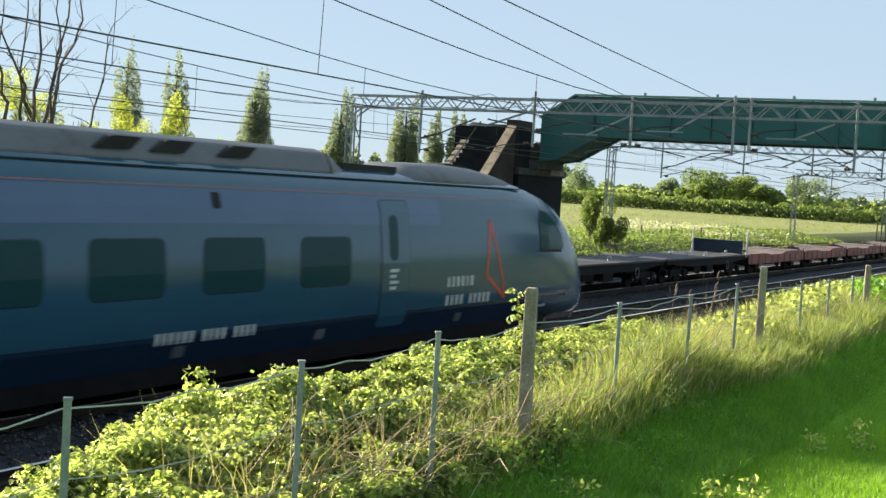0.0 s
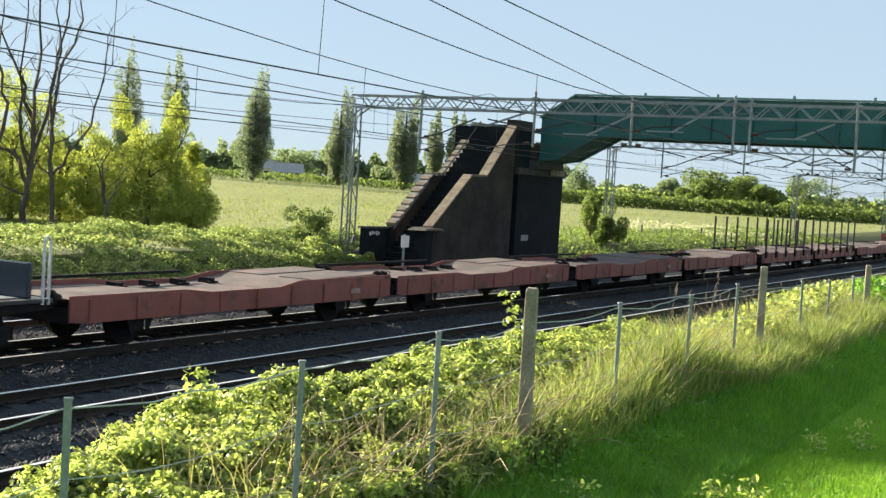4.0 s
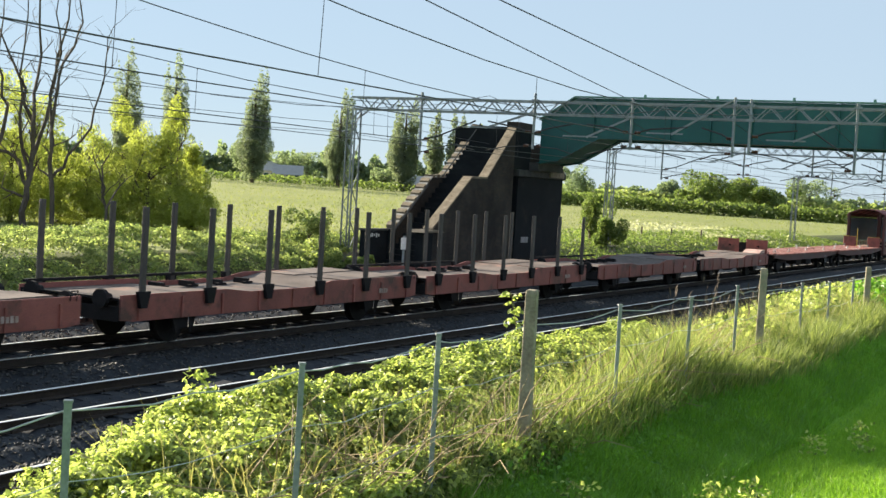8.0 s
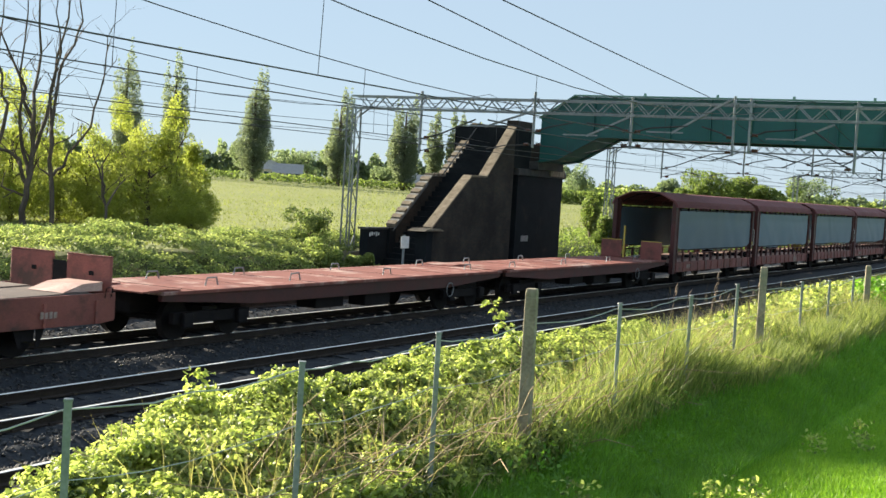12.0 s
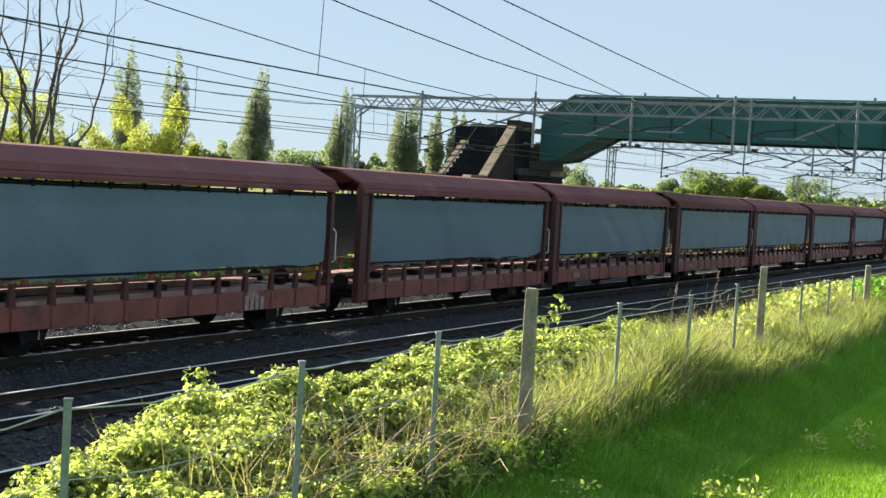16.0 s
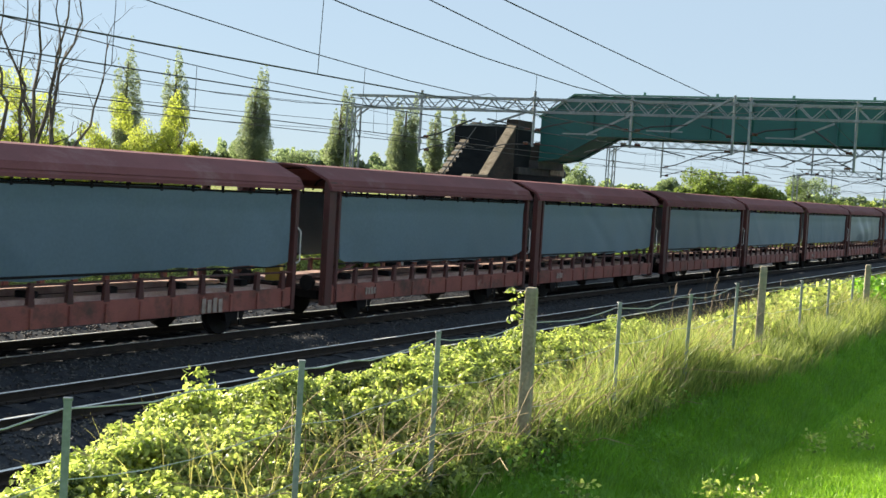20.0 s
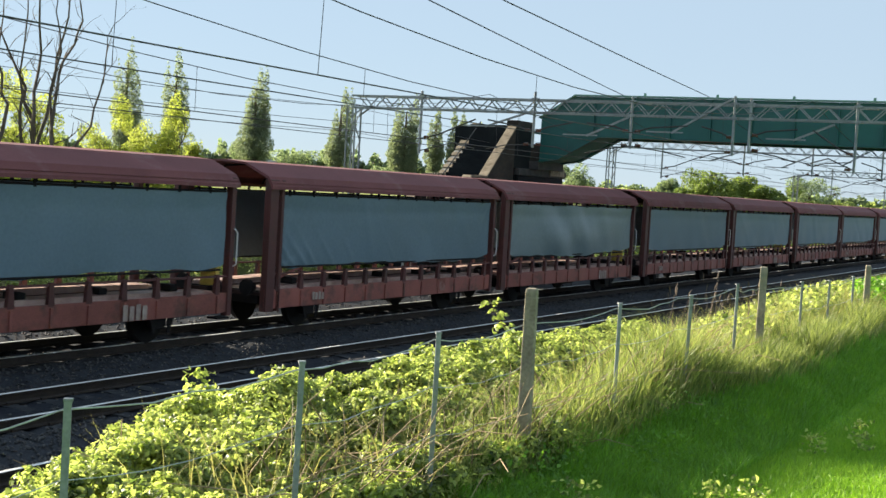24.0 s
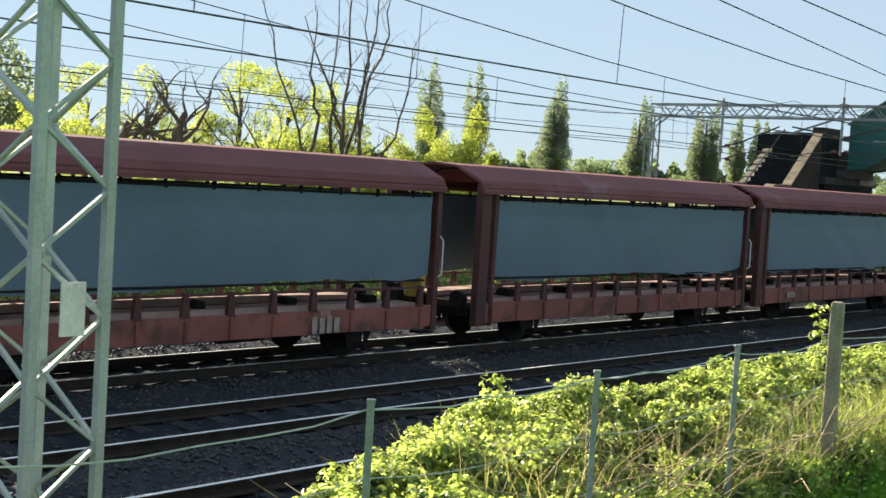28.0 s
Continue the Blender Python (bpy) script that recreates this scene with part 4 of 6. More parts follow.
make_trackbed()
make_track(T1, 5, 110, "plain track with worn rails, nearest the fence, on concrete sleepers")
make_track(T2, 8, 110, "fast line track with shiny rails on concrete sleepers")
make_track(T3, 8, 110, "freight line track with shiny rails on concrete sleepers")
make_track(T4, 20, 60, "far track with rusty rails on concrete sleepers")
PORTALS = [4.357, 44.0, 72.0, 117.0, 162.0, 207.0, 252.0]
first_portal = make_portal()
first_portal.matrix_basis = pose(PORTALS[0], 0, 0)
for px_ in PORTALS[1:]:
    copy_thing(first_portal, pose(px_, 0, 0))
part("mast_plate", Geo().box(-0.09, 6.49, 2.37, 0.07, 6.502, 2.68), M["white"], first_portal, "small pale plate on the mast")
make_wires([-34.4] + PORTALS)
make_footbridge()
make_fence()


# ---- trains ----
def wheelset(parent, x, r=0.46, wide=1.32):
    """Two wheels on an axle with axleboxes, springs and guards."""
    ws = part("wheelset", Geo().tube([(x, -0.95, r), (x, 0.95, r)], 0.075, 8), M["dark_steel"], parent)
    for s in (-1, 1):
        part("wheel", Geo().tube([(x, s * 0.69, r), (x, s * 0.72, r), (x, s * 0.72, r), (x, s * 0.83, r)], [r + 0.03, r + 0.03, r, r], 20), M["dark_steel"], ws)
        part("axlebox", Geo().box(x - 0.16, s * 0.95, r - 0.16, x + 0.16, s * 1.16, r + 0.16), M["dark_steel"], ws, bevel=0.02)
        sp = Geo()
        for k in range(5):
            sp.box(x - 0.62 + 0.09 * k, s * 0.98, r + 0.17 + 0.028 * k, x + 0.62 - 0.09 * k, s * 1.10, r + 0.192 + 0.028 * k)
        part("leaf_spring", sp, M["dark_steel"], ws)
        part("axle_guard", Geo().prism([(x - 0.42, 0.70), (x - 0.24, 0.22), (x - 0.17, 0.22), (x - 0.17, 0.62), (x + 0.17, 0.62), (x + 0.17, 0.22), (x + 0.24, 0.22), (x + 0.42, 0.70)], "y", s * 1.165, s * 1.185), M["dark_steel"], ws)
    return ws


def running_gear(w, L):
    """Underframe, brakes, buffers and couplings of a two-axle wagon."""
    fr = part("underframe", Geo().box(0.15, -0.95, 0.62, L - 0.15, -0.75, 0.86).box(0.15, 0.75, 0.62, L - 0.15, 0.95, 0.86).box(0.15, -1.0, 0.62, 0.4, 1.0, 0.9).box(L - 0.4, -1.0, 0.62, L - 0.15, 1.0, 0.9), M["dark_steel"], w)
    for x in (2.0, L - 2.0):
        wheelset(w, x)
    part("brake_cylinder", Geo().tube([(L * 0.42, 0.2, 0.55), (L * 0.42 + 0.7, 0.2, 0.55)], 0.17, 10), M["dark_steel"], fr)
    part("air_tank", Geo().tube([(L * 0.58, -0.5, 0.50), (L * 0.58, -0.45, 0.50), (L * 0.58 + 1.0, -0.45, 0.50), (L * 0.58 + 1.0, -0.5, 0.5)], [0.1, 0.16, 0.16, 0.1], 10), M["dark_steel"], fr)
    part("brake_rod", Geo().tube([(2.2, -0.1, 0.42), (L - 2.2, -0.1, 0.42)], 0.025, 6), M["dark_steel"], fr)
    for xe, s in ((0.15, -1), (L - 0.15, 1)):
        for y in (-0.87, 0.87):
            part("buffer", Geo().tube([(xe, y, 0.98), (xe + s * 0.18, y, 0.98), (xe + s * 0.18, y, 0.98), (xe + s * 0.27, y, 0.98)], [0.09, 0.09, 0.18, 0.18], 12), M["dark_steel"], fr)
        part("coupling", Geo().box(xe, -0.1, 0.72, xe + s * 0.24, 0.1, 0.86), M["dark_steel"], fr)


def side_panels(w, L, z0, z1, ribs, mat, profile=None):
    """Pressed side plates with ribs, one long side at a time."""
    for s in (-1, 1):
        zl = z0 if s < 0 else z0 + 0.06
        poly = [(0, zl + 0.04), (0.35, zl), (L - 0.35, zl), (L, zl + 0.04)] + (profile[::-1] if profile else [(L, z1), (0, z1)])
        sd = part("side_beam", Geo().prism(poly, "y", s * 1.30, s * 1.26), mat, w, bevel=0.006)
        for x in ribs:
            part("rib", Geo().box(x - 0.03, s * 1.33, zl + 0.01, x + 0.03, s * 1.295, z1 - 0.06), M["red"], sd)


def lettering(w, x, y, z, wide, high, n=4):
    """Unreadable painted mark: a few pale bars."""
    for k in range(n):
        part("painted_mark", Geo().box(x + k * wide / n, y - 0.006, z, x + (k + 0.72) * wide / n, y, z + high * (1 if k % 2 == 0 else 0.9)), M["faded_mark"], w)


def make_low_wagon(L, stanchions=False, flap=False):
    """Empty two-axle car wagon: low red sides, humped deck."""
    label = "empty low car wagon, rust-red sides" + (" with tall grey stanchions" if stanchions else ", raised red end flap" if flap else ", humped grey deck")
    w = thing("car_wagon", label, "railway wagon", "freight train wagons")
    prof = [(0, 1.06), (3.2, 1.06), (4.0, 0.98), (L - 4.8, 0.98), (L - 4.0, 1.10), (L, 1.10)]
    side_panels(w, L, 0.55, 1.04, [0.5 + k * (L - 1.0) / 8 for k in range(9)], M["red"], prof)
    dz = [(0, 0.96), (L * 0.28, 0.96), (L * 0.36, 0.88), (L * 0.58, 0.90), (L * 0.70, 1.07), (L - 0.6, 1.11), (L, 1.02)]
    part("deck", Geo().prism(dz + [(L, 0.84), (0, 0.84)], "y", -1.22, 1.22), M["deck_grey"], w, "worn pinkish-grey deck plates")
    part("deck_plate", Geo().prism([(L * 0.70, 1.075), (L - 0.6, 1.115), (L - 0.6, 1.13), (L * 0.70, 1.09)], "y", -1.2, -0.25), M["deck_grey"], w)
    part("deck_plate", Geo().prism([(L * 0.70, 1.075), (L - 0.6, 1.115), (L - 0.6, 1.13), (L * 0.70, 1.09)], "y", 0.25, 1.2), M["deck_grey"], w)
    part("far_rail", Geo().bar((0.1, 1.29, 1.12), (L * 0.55, 1.29, 1.12), 0.06, 0.06), M["dark_steel"], w)
    for k in range(4):
        x = L * (0.30 + 0.09 * k)
        part("wheel_chock", Geo().box(x, 0.55, 0.90, x + 0.09, 0.95, 1.02).box(x - 0.12, 0.55, 0.90, x + 0.22, 0.62, 0.95), M["dark_steel"], w)
    for xe in (0.0, L - 0.06):
        part("end_sill", Geo().box(xe, -1.25, 0.56, xe + 0.06, 1.25, 1.0), M["dark_steel"], w)
    part("hand_grip", Geo().tube([(L - 0.3, -1.32, 1.02), (L - 0.3, -1.35, 1.2), (L - 0.14, -1.35, 1.2), (L - 0.14, -1.32, 1.02)], 0.012, 5), M["dark_steel"], w)
    running_gear(w, L)
    lettering(w, L - 1.9, -1.335, 0.72, 0.42, 0.12)
    if stanchions:
        for k in range(6):
            x = 0.55 + k * (L - 1.1) / 5
            for s in (-1, 1):
                p = part("stanchion", Geo().box(x - 0.06, s * 1.36, 0.92, x + 0.06, s * 1.28, 2.72), M["stanchion"], w, bevel=0.008)
                part("stanchion_pocket", Geo().prism([(x - 0.17, 1.12), (x - 0.09, 0.80), (x + 0.09, 0.80), (x + 0.17, 1.12)], "y", s * 1.39, s * 1.305), M["dark_steel"], p)
    if flap:
        for y0, y1 in ((-1.24, -0.16), (0.20, 1.28)):
            f = part("end_flap", Geo().box(L - 0.10, y0, 1.02, L - 0.03, y1, 1.74), M["red"], w, "upright red loading flap", bevel=0.02)
            part("flap_slot", Geo().box(L - 0.108, y0 + 0.40, 1.38, L - 0.102, y0 + 0.52, 1.46), M["dark_steel"], f)
            part("flap_edge", Geo().box(L - 0.105, y0, 1.74, L - 0.025, y1, 1.76), M["red_deck"], f)
        part("flap_middle", Geo().box(L - 0.09, -0.16, 1.05, L - 0.04, 0.20, 1.60), M["dark_steel"], w)
        part("deck_ramp", Geo().prism([(L - 1.2, 1.13), (L - 0.7, 1.27), (L - 0.2, 1.29), (L - 0.2, 1.13)], "y", -1.15, -0.3), M["pink_plate"], w)
    return w


def make_flat(L, red=False, end_board=False, end_flap=False):
    """Low flat wagon of a long flat set, deck plates and bogies beneath."""
    label = ("long rust-red flat wagon, bare deck" if red else "long dark grey flat wagon, bare deck") + (" with upright red flaps" if end_flap else " with a dark headboard" if end_board else "")
    w = thing("flat_wagon", label, "railway wagon", "freight train wagons")
    # red sills take the darker maroon for the shade below the deck edge
    top, dm, sm = 1.05, M["red_deck"] if red else M["black_deck"], M["post_red"] if red else M["dark_steel"]
    part("deck", Geo().box(0.02, -1.34, top - 0.07, L - 0.02, 1.34, top), dm, w, bevel=0.01)
    for s in (-1, 1):
        part("side_sill", Geo().prism([(0.05, top - 0.07), (0.05, 0.86), (1.2, 0.80), (3.2, 0.68), (L - 3.2, 0.68), (L - 1.2, 0.80), (L - 0.05, 0.86), (L - 0.05, top - 0.07)], "y", s * 1.28, s * 1.18), sm, w)
    part("spine", Geo().box(0.2, -0.35, 0.55, L - 0.2, 0.35, top - 0.07), M["dark_steel"], w)
    part("battery_box", Geo().box(L * 0.38, -1.05, 0.40, L * 0.46, -0.5, 0.9), M["dark_steel"], w, bevel=0.03)
    part("brake_valve", Geo().box(L * 0.52, -1.1, 0.36, L * 0.60, -0.6, 0.9), M["dark_steel"], w, bevel=0.03)
    part("air_tank", Geo().tube([(L * 0.44, 0.75, 0.62), (L * 0.56, 0.75, 0.62)], 0.2, 10), M["dark_steel"], w)
    for xb in (1.9, L - 1.9):
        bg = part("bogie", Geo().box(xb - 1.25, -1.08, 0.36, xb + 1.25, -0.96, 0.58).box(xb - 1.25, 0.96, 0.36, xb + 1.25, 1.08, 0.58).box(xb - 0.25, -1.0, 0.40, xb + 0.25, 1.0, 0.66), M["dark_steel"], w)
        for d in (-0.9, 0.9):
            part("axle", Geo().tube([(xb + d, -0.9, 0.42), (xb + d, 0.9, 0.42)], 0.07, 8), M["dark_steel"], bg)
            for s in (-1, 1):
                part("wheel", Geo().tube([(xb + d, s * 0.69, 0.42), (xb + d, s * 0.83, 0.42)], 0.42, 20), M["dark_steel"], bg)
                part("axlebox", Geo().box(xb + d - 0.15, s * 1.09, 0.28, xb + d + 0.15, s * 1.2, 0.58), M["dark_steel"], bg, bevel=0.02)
    part("hand_wheel", Geo().tube([(L - 3.2 + 0.19 * math.cos(a), -1.30, 0.62 + 0.19 * math.sin(a)) for a in np.linspace(0, 2 * math.pi, 17)], 0.012, 5), M["galv"], w)
    rng = random.Random(int(L * 10) + red)
    for k in range(4):
        x = 1.6 + k * (L - 3.2) / 3 + rng.uniform(-0.5, 0.5)
        for y in (0.9, -0.7):
            part("tie_down", Geo().tube([(x, y, top), (x + 0.05, y, top + 0.16), (x + 0.36, y, top + 0.16), (x + 0.42, y, top)], 0.02, 5), M["galv"], w)
    for k in range(7):
        part("deck_seam", Geo().box(1 + k * (L - 2) / 6, -1.3, top, 1.03 + k * (L - 2) / 6, 1.3, top + 0.004), M["dark_steel"], w)
    # hinge plates at the left end
    for y0, y1 in ((-1.28, -0.28), (0.28, 1.28)):
        part("hinge_plate", Geo().prism([(-0.55, top + 0.02), (0.1, top + 0.05), (0.6, top + 0.03), (0.6, top + 0.008), (-0.55, top - 0.01)], "y", y0, y1), M["red_deck"] if red else M["pink_plate"], w, "" if red else "bare pinkish steel hinge plate")
    if end_board:
        part("headboard", Geo().box(L - 0.5, -1.2, top, L - 0.38, 1.2, top + 0.62), M["train_navy"], w, "dark blue end board", bevel=0.02)
        for y in (-1.32, 1.32):
            part("end_post", Geo().tube([(L - 0.25, y, top - 0.1), (L - 0.25, y, top + 1.02), (L - 0.18, y, top + 1.08), (L - 0.11, y, top + 1.02), (L - 0.11, y, top - 0.1)], 0.03, 6), M["white"], w, "tall pale hooped grab post")
        part("hinge_plate", Geo().box(L - 1.2, -1.1, top + 0.004, L - 0.6, -0.3, top + 0.02), M["galv"], w)
    if end_flap:
        for y0, y1 in ((-1.25, -0.40), (0.40, 1.25)):
            f = part("end_flap", Geo().box(L - 0.5, y0, top, L - 0.42, y1, top + 0.68), M["red"], w, "upright red loading flap", bevel=0.02)
            part("flap_edge", Geo().box(L - 0.505, y0, top + 0.68, L - 0.415, y1, top + 0.71), M["yellow"], f)
        part("end_post", Geo().box(L - 0.45, 0.30, top, L - 0.39, 0.36, top + 1.25), M["yellow"], w, "slim yellow post")
    return w


def wavy_sheet(L, seed, slack):
    """A rolled-down side sheet hung between posts; slack 1: diagonal folds from the left foot, 2: a bulging middle."""
    rng = np.random.default_rng(seed)
    nx, nz = (150, 34) if slack else (84, 16)
    xs, zs = np.linspace(0.62, L - 0.24, nx), np.linspace(1.42, 3.03, nz)
    X, Z = np.meshgrid(xs, zs)
    down = (3.03 - Z) / 1.61
    D = 0.012 * np.sin(X * 1.3 + seed) * np.sin(Z * 2.0) + 0.02 * down * np.sin(X * 0.55 + seed)
    for k in range(7):
        cx, cz, a, s = rng.uniform(0, L), rng.uniform(1.4, 3.0), rng.uniform(0.3, 1.1), rng.uniform(0.15, 0.4)
        u = (X - cx) * math.cos(a) + (Z - cz) * math.sin(a)
        D += 0.006 * rng.normal() * np.exp(-(u / s) ** 2)
    corner = np.exp(-np.hypot(X - 0.6, (Z - 1.44) * 1.6) / (2.2 if slack == 1 else 0.9))
    ang = np.arctan2(Z - 1.40, X - 0.45)
    D += 0.008 * corner * np.sin(ang * 11 + seed)
    if slack == 1:
        for c0, a0, amp in ((0.75, 0.62, 0.030), (1.15, 0.68, 0.034), (1.6, 0.74, 0.032), (2.0, 0.80, 0.026), (2.7, 0.86, 0.018), (3.6, 0.9, 0.012), (5.6, 0.8, 0.008)):
            u = (X - c0) * math.sin(a0) - (Z - 1.42) * -math.cos(a0)
            v = -(X - c0) * math.cos(a0) + (Z - 1.42) * math.sin(a0)
            D += amp * np.exp(-(u / 0.05) ** 2) * np.exp(-((v - 0.35) / 0.6) ** 2)
    far = np.exp(-np.hypot(X - (L - 0.3), (Z - 3.0) * 1.4) / 0.8)
    D += 0.008 * far * np.sin(np.arctan2(3.06 - Z, L - 0.2 - X) * 12)
    # soft level billows, and the hem curls in at its lower corners
    D += 0.010 * np.sin(Z * 9 + 0.5 * np.sin(X * 0.7 + seed)) * np.exp(-((Z - 2.8) / 0.25) ** 2) + 0.014 * np.sin(X * 3.1 + seed) * down ** 3
    if slack == 2:
        D += 0.10 * np.exp(-((X - L * 0.45) / 2.6) ** 2 - ((Z - 2.0) / 0.6) ** 2) + 0.035 * np.sin(X * 2.2 + Z * 3) * np.exp(-((X - L * 0.45) / 2.2) ** 2)
    Zz = Z + down * (0.05 * np.sin(X * rng.uniform(0.5, 1.1) + seed) + 0.015 * np.sin(X * 5.5) + 0.06 * (X / L - 0.5) + 0.12 * (np.exp(-(X - 0.62) / 0.25) + np.exp(-(L - 0.24 - X) / 0.25)))
    i, j = np.meshgrid(np.arange(nx - 1), np.arange(nz - 1))
    a = (j * nx + i).ravel()
    f = np.stack([a, a + 1, a + nx + 1, a + nx], 1)
    out = []
    for s in (-1, 1):
        v = np.stack([X, s * (1.255 + D), Zz], -1).reshape(-1, 3)
        n = len(v)
        me = raw_mesh("side_sheet", np.concatenate([v, v * np.array([1, 0.985, 1])]), np.concatenate([f, f[:, ::-1] + n]), M["sheet_pale"] if slack == 2 else M["sheet"])
        me.polygons.foreach_set("use_smooth", np.ones(len(me.polygons), dtype=bool))
        out.append(me)
    return out


def make_covered(L, seed=0, slack=0, mark=0):
    """Covered two-axle car carrier: red frame, green side sheets, maroon arched roof."""
    w = thing("covered_car_carrier", "rust-red covered car carrier, " + ("smooth", "creased", "bulging pale")[slack] + " green-grey side sheets and maroon roof", "railway wagon", "freight train wagons")
    side_panels(w, L, 0.53, 0.95, [0.45 + k * (L - 0.9) / 11 for k in range(12)], M["red"])
    # deck coloured dark to stand for the shade inside the carrier
    part("deck", Geo().box(0.05, -1.22, 0.80, L - 0.05, 1.22, 0.88), M["dark_deck"], w, "dark deck with the shade of the interior in its colour")
    # pale plate colour on the tracks replaces sunlight that the sheets block
    part("wheel_track", Geo().prism([(0.3, 0.885), (0.3, 0.97), (3.0, 1.02), (L - 3.0, 1.02), (L - 0.3, 0.97), (L - 0.3, 0.885)], "y", -1.05, -0.55), M["pink_plate"], w, "worn wheel track, sunlight put into its pale colour")
    part("wheel_track", Geo().prism([(0.3, 0.885), (0.3, 0.97), (3.0, 1.02), (L - 3.0, 1.02), (L - 0.3, 0.97), (L - 0.3, 0.885)], "y", 0.55, 1.05), M["pink_plate"], w)
    for k in range(5):
        x = 1.5 + k * (L - 3.0) / 4
        part("wheel_chock", Geo().box(x, -0.95, 1.0, x + 0.22, -0.6, 1.14), M["dark_steel"], w, bevel=0.02)
    sheets = wavy_sheet(L, seed, slack)
    for s, me in zip((-1, 1), sheets):
        part("side_sheet", me, None, w, "slack creased grey sheet" if slack else "")
        part("sheet_roller", Geo().tube([(0.3, s * 1.26, 3.035), (L - 0.3, s * 1.26, 3.035)], 0.022, 8), M["dark_steel"], w)
        part("sheet_tube", Geo().tube([(0.35, s * 1.26, 1.43), (L - 0.35, s * 1.26, 1.43)], 0.022, 6), M["dark_steel"], w)
        part("eaves_rail", Geo().box(0.1, s * 1.30, 3.14, L - 0.1, s * 1.22, 3.20), M["red"], w)
        part("lower_rail", Geo().box(0.1, s * 1.29, 1.27, L - 0.1, s * 1.24, 1.31), M["post_red"], w)
        for k in range(12):
            x = 0.45 + k * (L - 0.9) / 11
            part("side_stub", Geo().prism([(x - 0.08, 0.92), (x + 0.08, 0.92), (x + 0.045, 1.33), (x - 0.045, 1.33)], "y", s * 1.31, s * 1.23), M["post_red"], w)
        for k in range(11):
            x = 0.8 + k * (L - 1.6) / 10
            part("hanger", Geo().box(x - 0.025, s * 1.28, 2.99, x + 0.025, s * 1.24, 3.16), M["dark_steel"], w)
        for xe, wd in ((0.0, 0.30), (0.42, 0.10), (L - 0.14, 0.14)):
            part("corner_post", Geo().box(xe, s * 1.33, 0.47, xe + wd, s * 1.16, 3.34), M["post_red"], w, bevel=0.015)
        part("diagonal", Geo().bar((0.25, s * 1.2, 1.1), (1.6, s * 1.2, 1.45), 0.05, 0.05), M["red"], w)
    # roof pressed in flat facets, with thickness, open below
    outer = [(-1.40, 3.13), (-1.395, 3.20), (-1.27, 3.40), (-0.62, 3.685), (0, 3.73), (0.62, 3.685), (1.27, 3.40), (1.395, 3.20), (1.40, 3.13)]
    inn = [(y * 0.965, z - (0.0 if abs(y) > 1.398 else 0.045)) for y, z in outer]
    n = len(outer)
    v, f = [], []
    for x in (-0.03, L + 0.03):
        v += [(x, *p) for p in outer] + [(x, *p) for p in inn]
    for k in range(n - 1):
        f += [(k, k + 1, 2 * n + k + 1, 2 * n + k), (n + k + 1, n + k, 3 * n + k, 3 * n + k + 1), (k + 1, k, n + k, n + k + 1), (2 * n + k, 2 * n + k + 1, 3 * n + k + 1, 3 * n + k)]
    f += [(0, 2 * n, 3 * n, n), (n - 1, 2 * n - 1, 4 * n - 1, 3 * n - 1)]
    rf = part("roof", Geo().add(v, f), M["maroon"], w, "maroon pressed steel roof")
    for s in (-1, 1):
        part("roof_seam", Geo().box(0, s * 1.365 - 0.008, 3.255, L, s * 1.365 + 0.008, 3.268), M["maroon"], rf)
    for k in range(5):
        x = 0.9 + k * (L - 1.8) / 4
        part("roof_hoop", Geo().tube([(x, p[0] * 0.97, p[1] - 0.04) for p in inn], 0.022, 5), M["dark_steel"], w)
    part("grab_rail", Geo().tube([(L - 0.05, -1.35, 1.5), (L - 0.03, -1.42, 1.55), (L - 0.03, -1.42, 2.2), (L - 0.05, -1.35, 2.28)], 0.016, 6), M["white"], w)
    part("step_board", Geo().box(L - 0.5, -1.36, 0.42, L - 0.1, -1.1, 0.46), M["dark_steel"], w)
    part("end_ladder_box", Geo().box(L - 0.02, -0.9, 1.05, L + 0.1, -0.5, 1.6), M["yellow"], w, "yellow end box") if mark == 1 else None
    running_gear(w, L)
    if mark:
        lettering(w, L - 3.3 if mark == 1 else 1.8, -1.335, 0.55 if mark == 1 else 0.66, 0.72 if mark == 1 else 0.5, 0.30 if mark == 1 else 0.18)
    part("data_panel", Geo().box(L * 0.7, -1.31, 0.62, L * 0.7 + 0.5, -1.301, 0.94), M["red_deck"], w, "faded data panel")
    return w


# ---- passenger train ----
HALF = [(0.0, 0.36), (0.95, 0.36), (1.20, 0.50), (1.33, 0.90), (1.365, 1.35), (1.36, 1.90), (1.32, 2.40), (1.25, 2.85), (1.15, 3.18), (0.98, 3.45), (0.62, 3.60), (0.30, 3.66), (0.0, 3.68)]


def body_ring(x, top=3.68, narrow=1.0, low=0.36):
    """Cross-section of a tilting train body at x: leaning-in sides, rounded roof; top: its crown."""
    k = (top - low) / (3.68 - 0.36)
    pts = [(y * narrow, low + (z - 0.36) * k) for y, z in HALF]
    return [(x, -y, z) for y, z in pts] + [(x, y, z) for y, z in pts[-2:0:-1]]


def loft(rings):
    g = Geo()
    n = len(rings[0])
    return g.add([p for r in rings for p in r], [(i * n + k, i * n + (k + 1) % n, (i + 1) * n + (k + 1) % n, (i + 1) * n + k) for i in range(len(rings) - 1) for k in range(n)] + [tuple(range(n)), tuple(range(len(rings) * n - n, len(rings) * n))[::-1]])


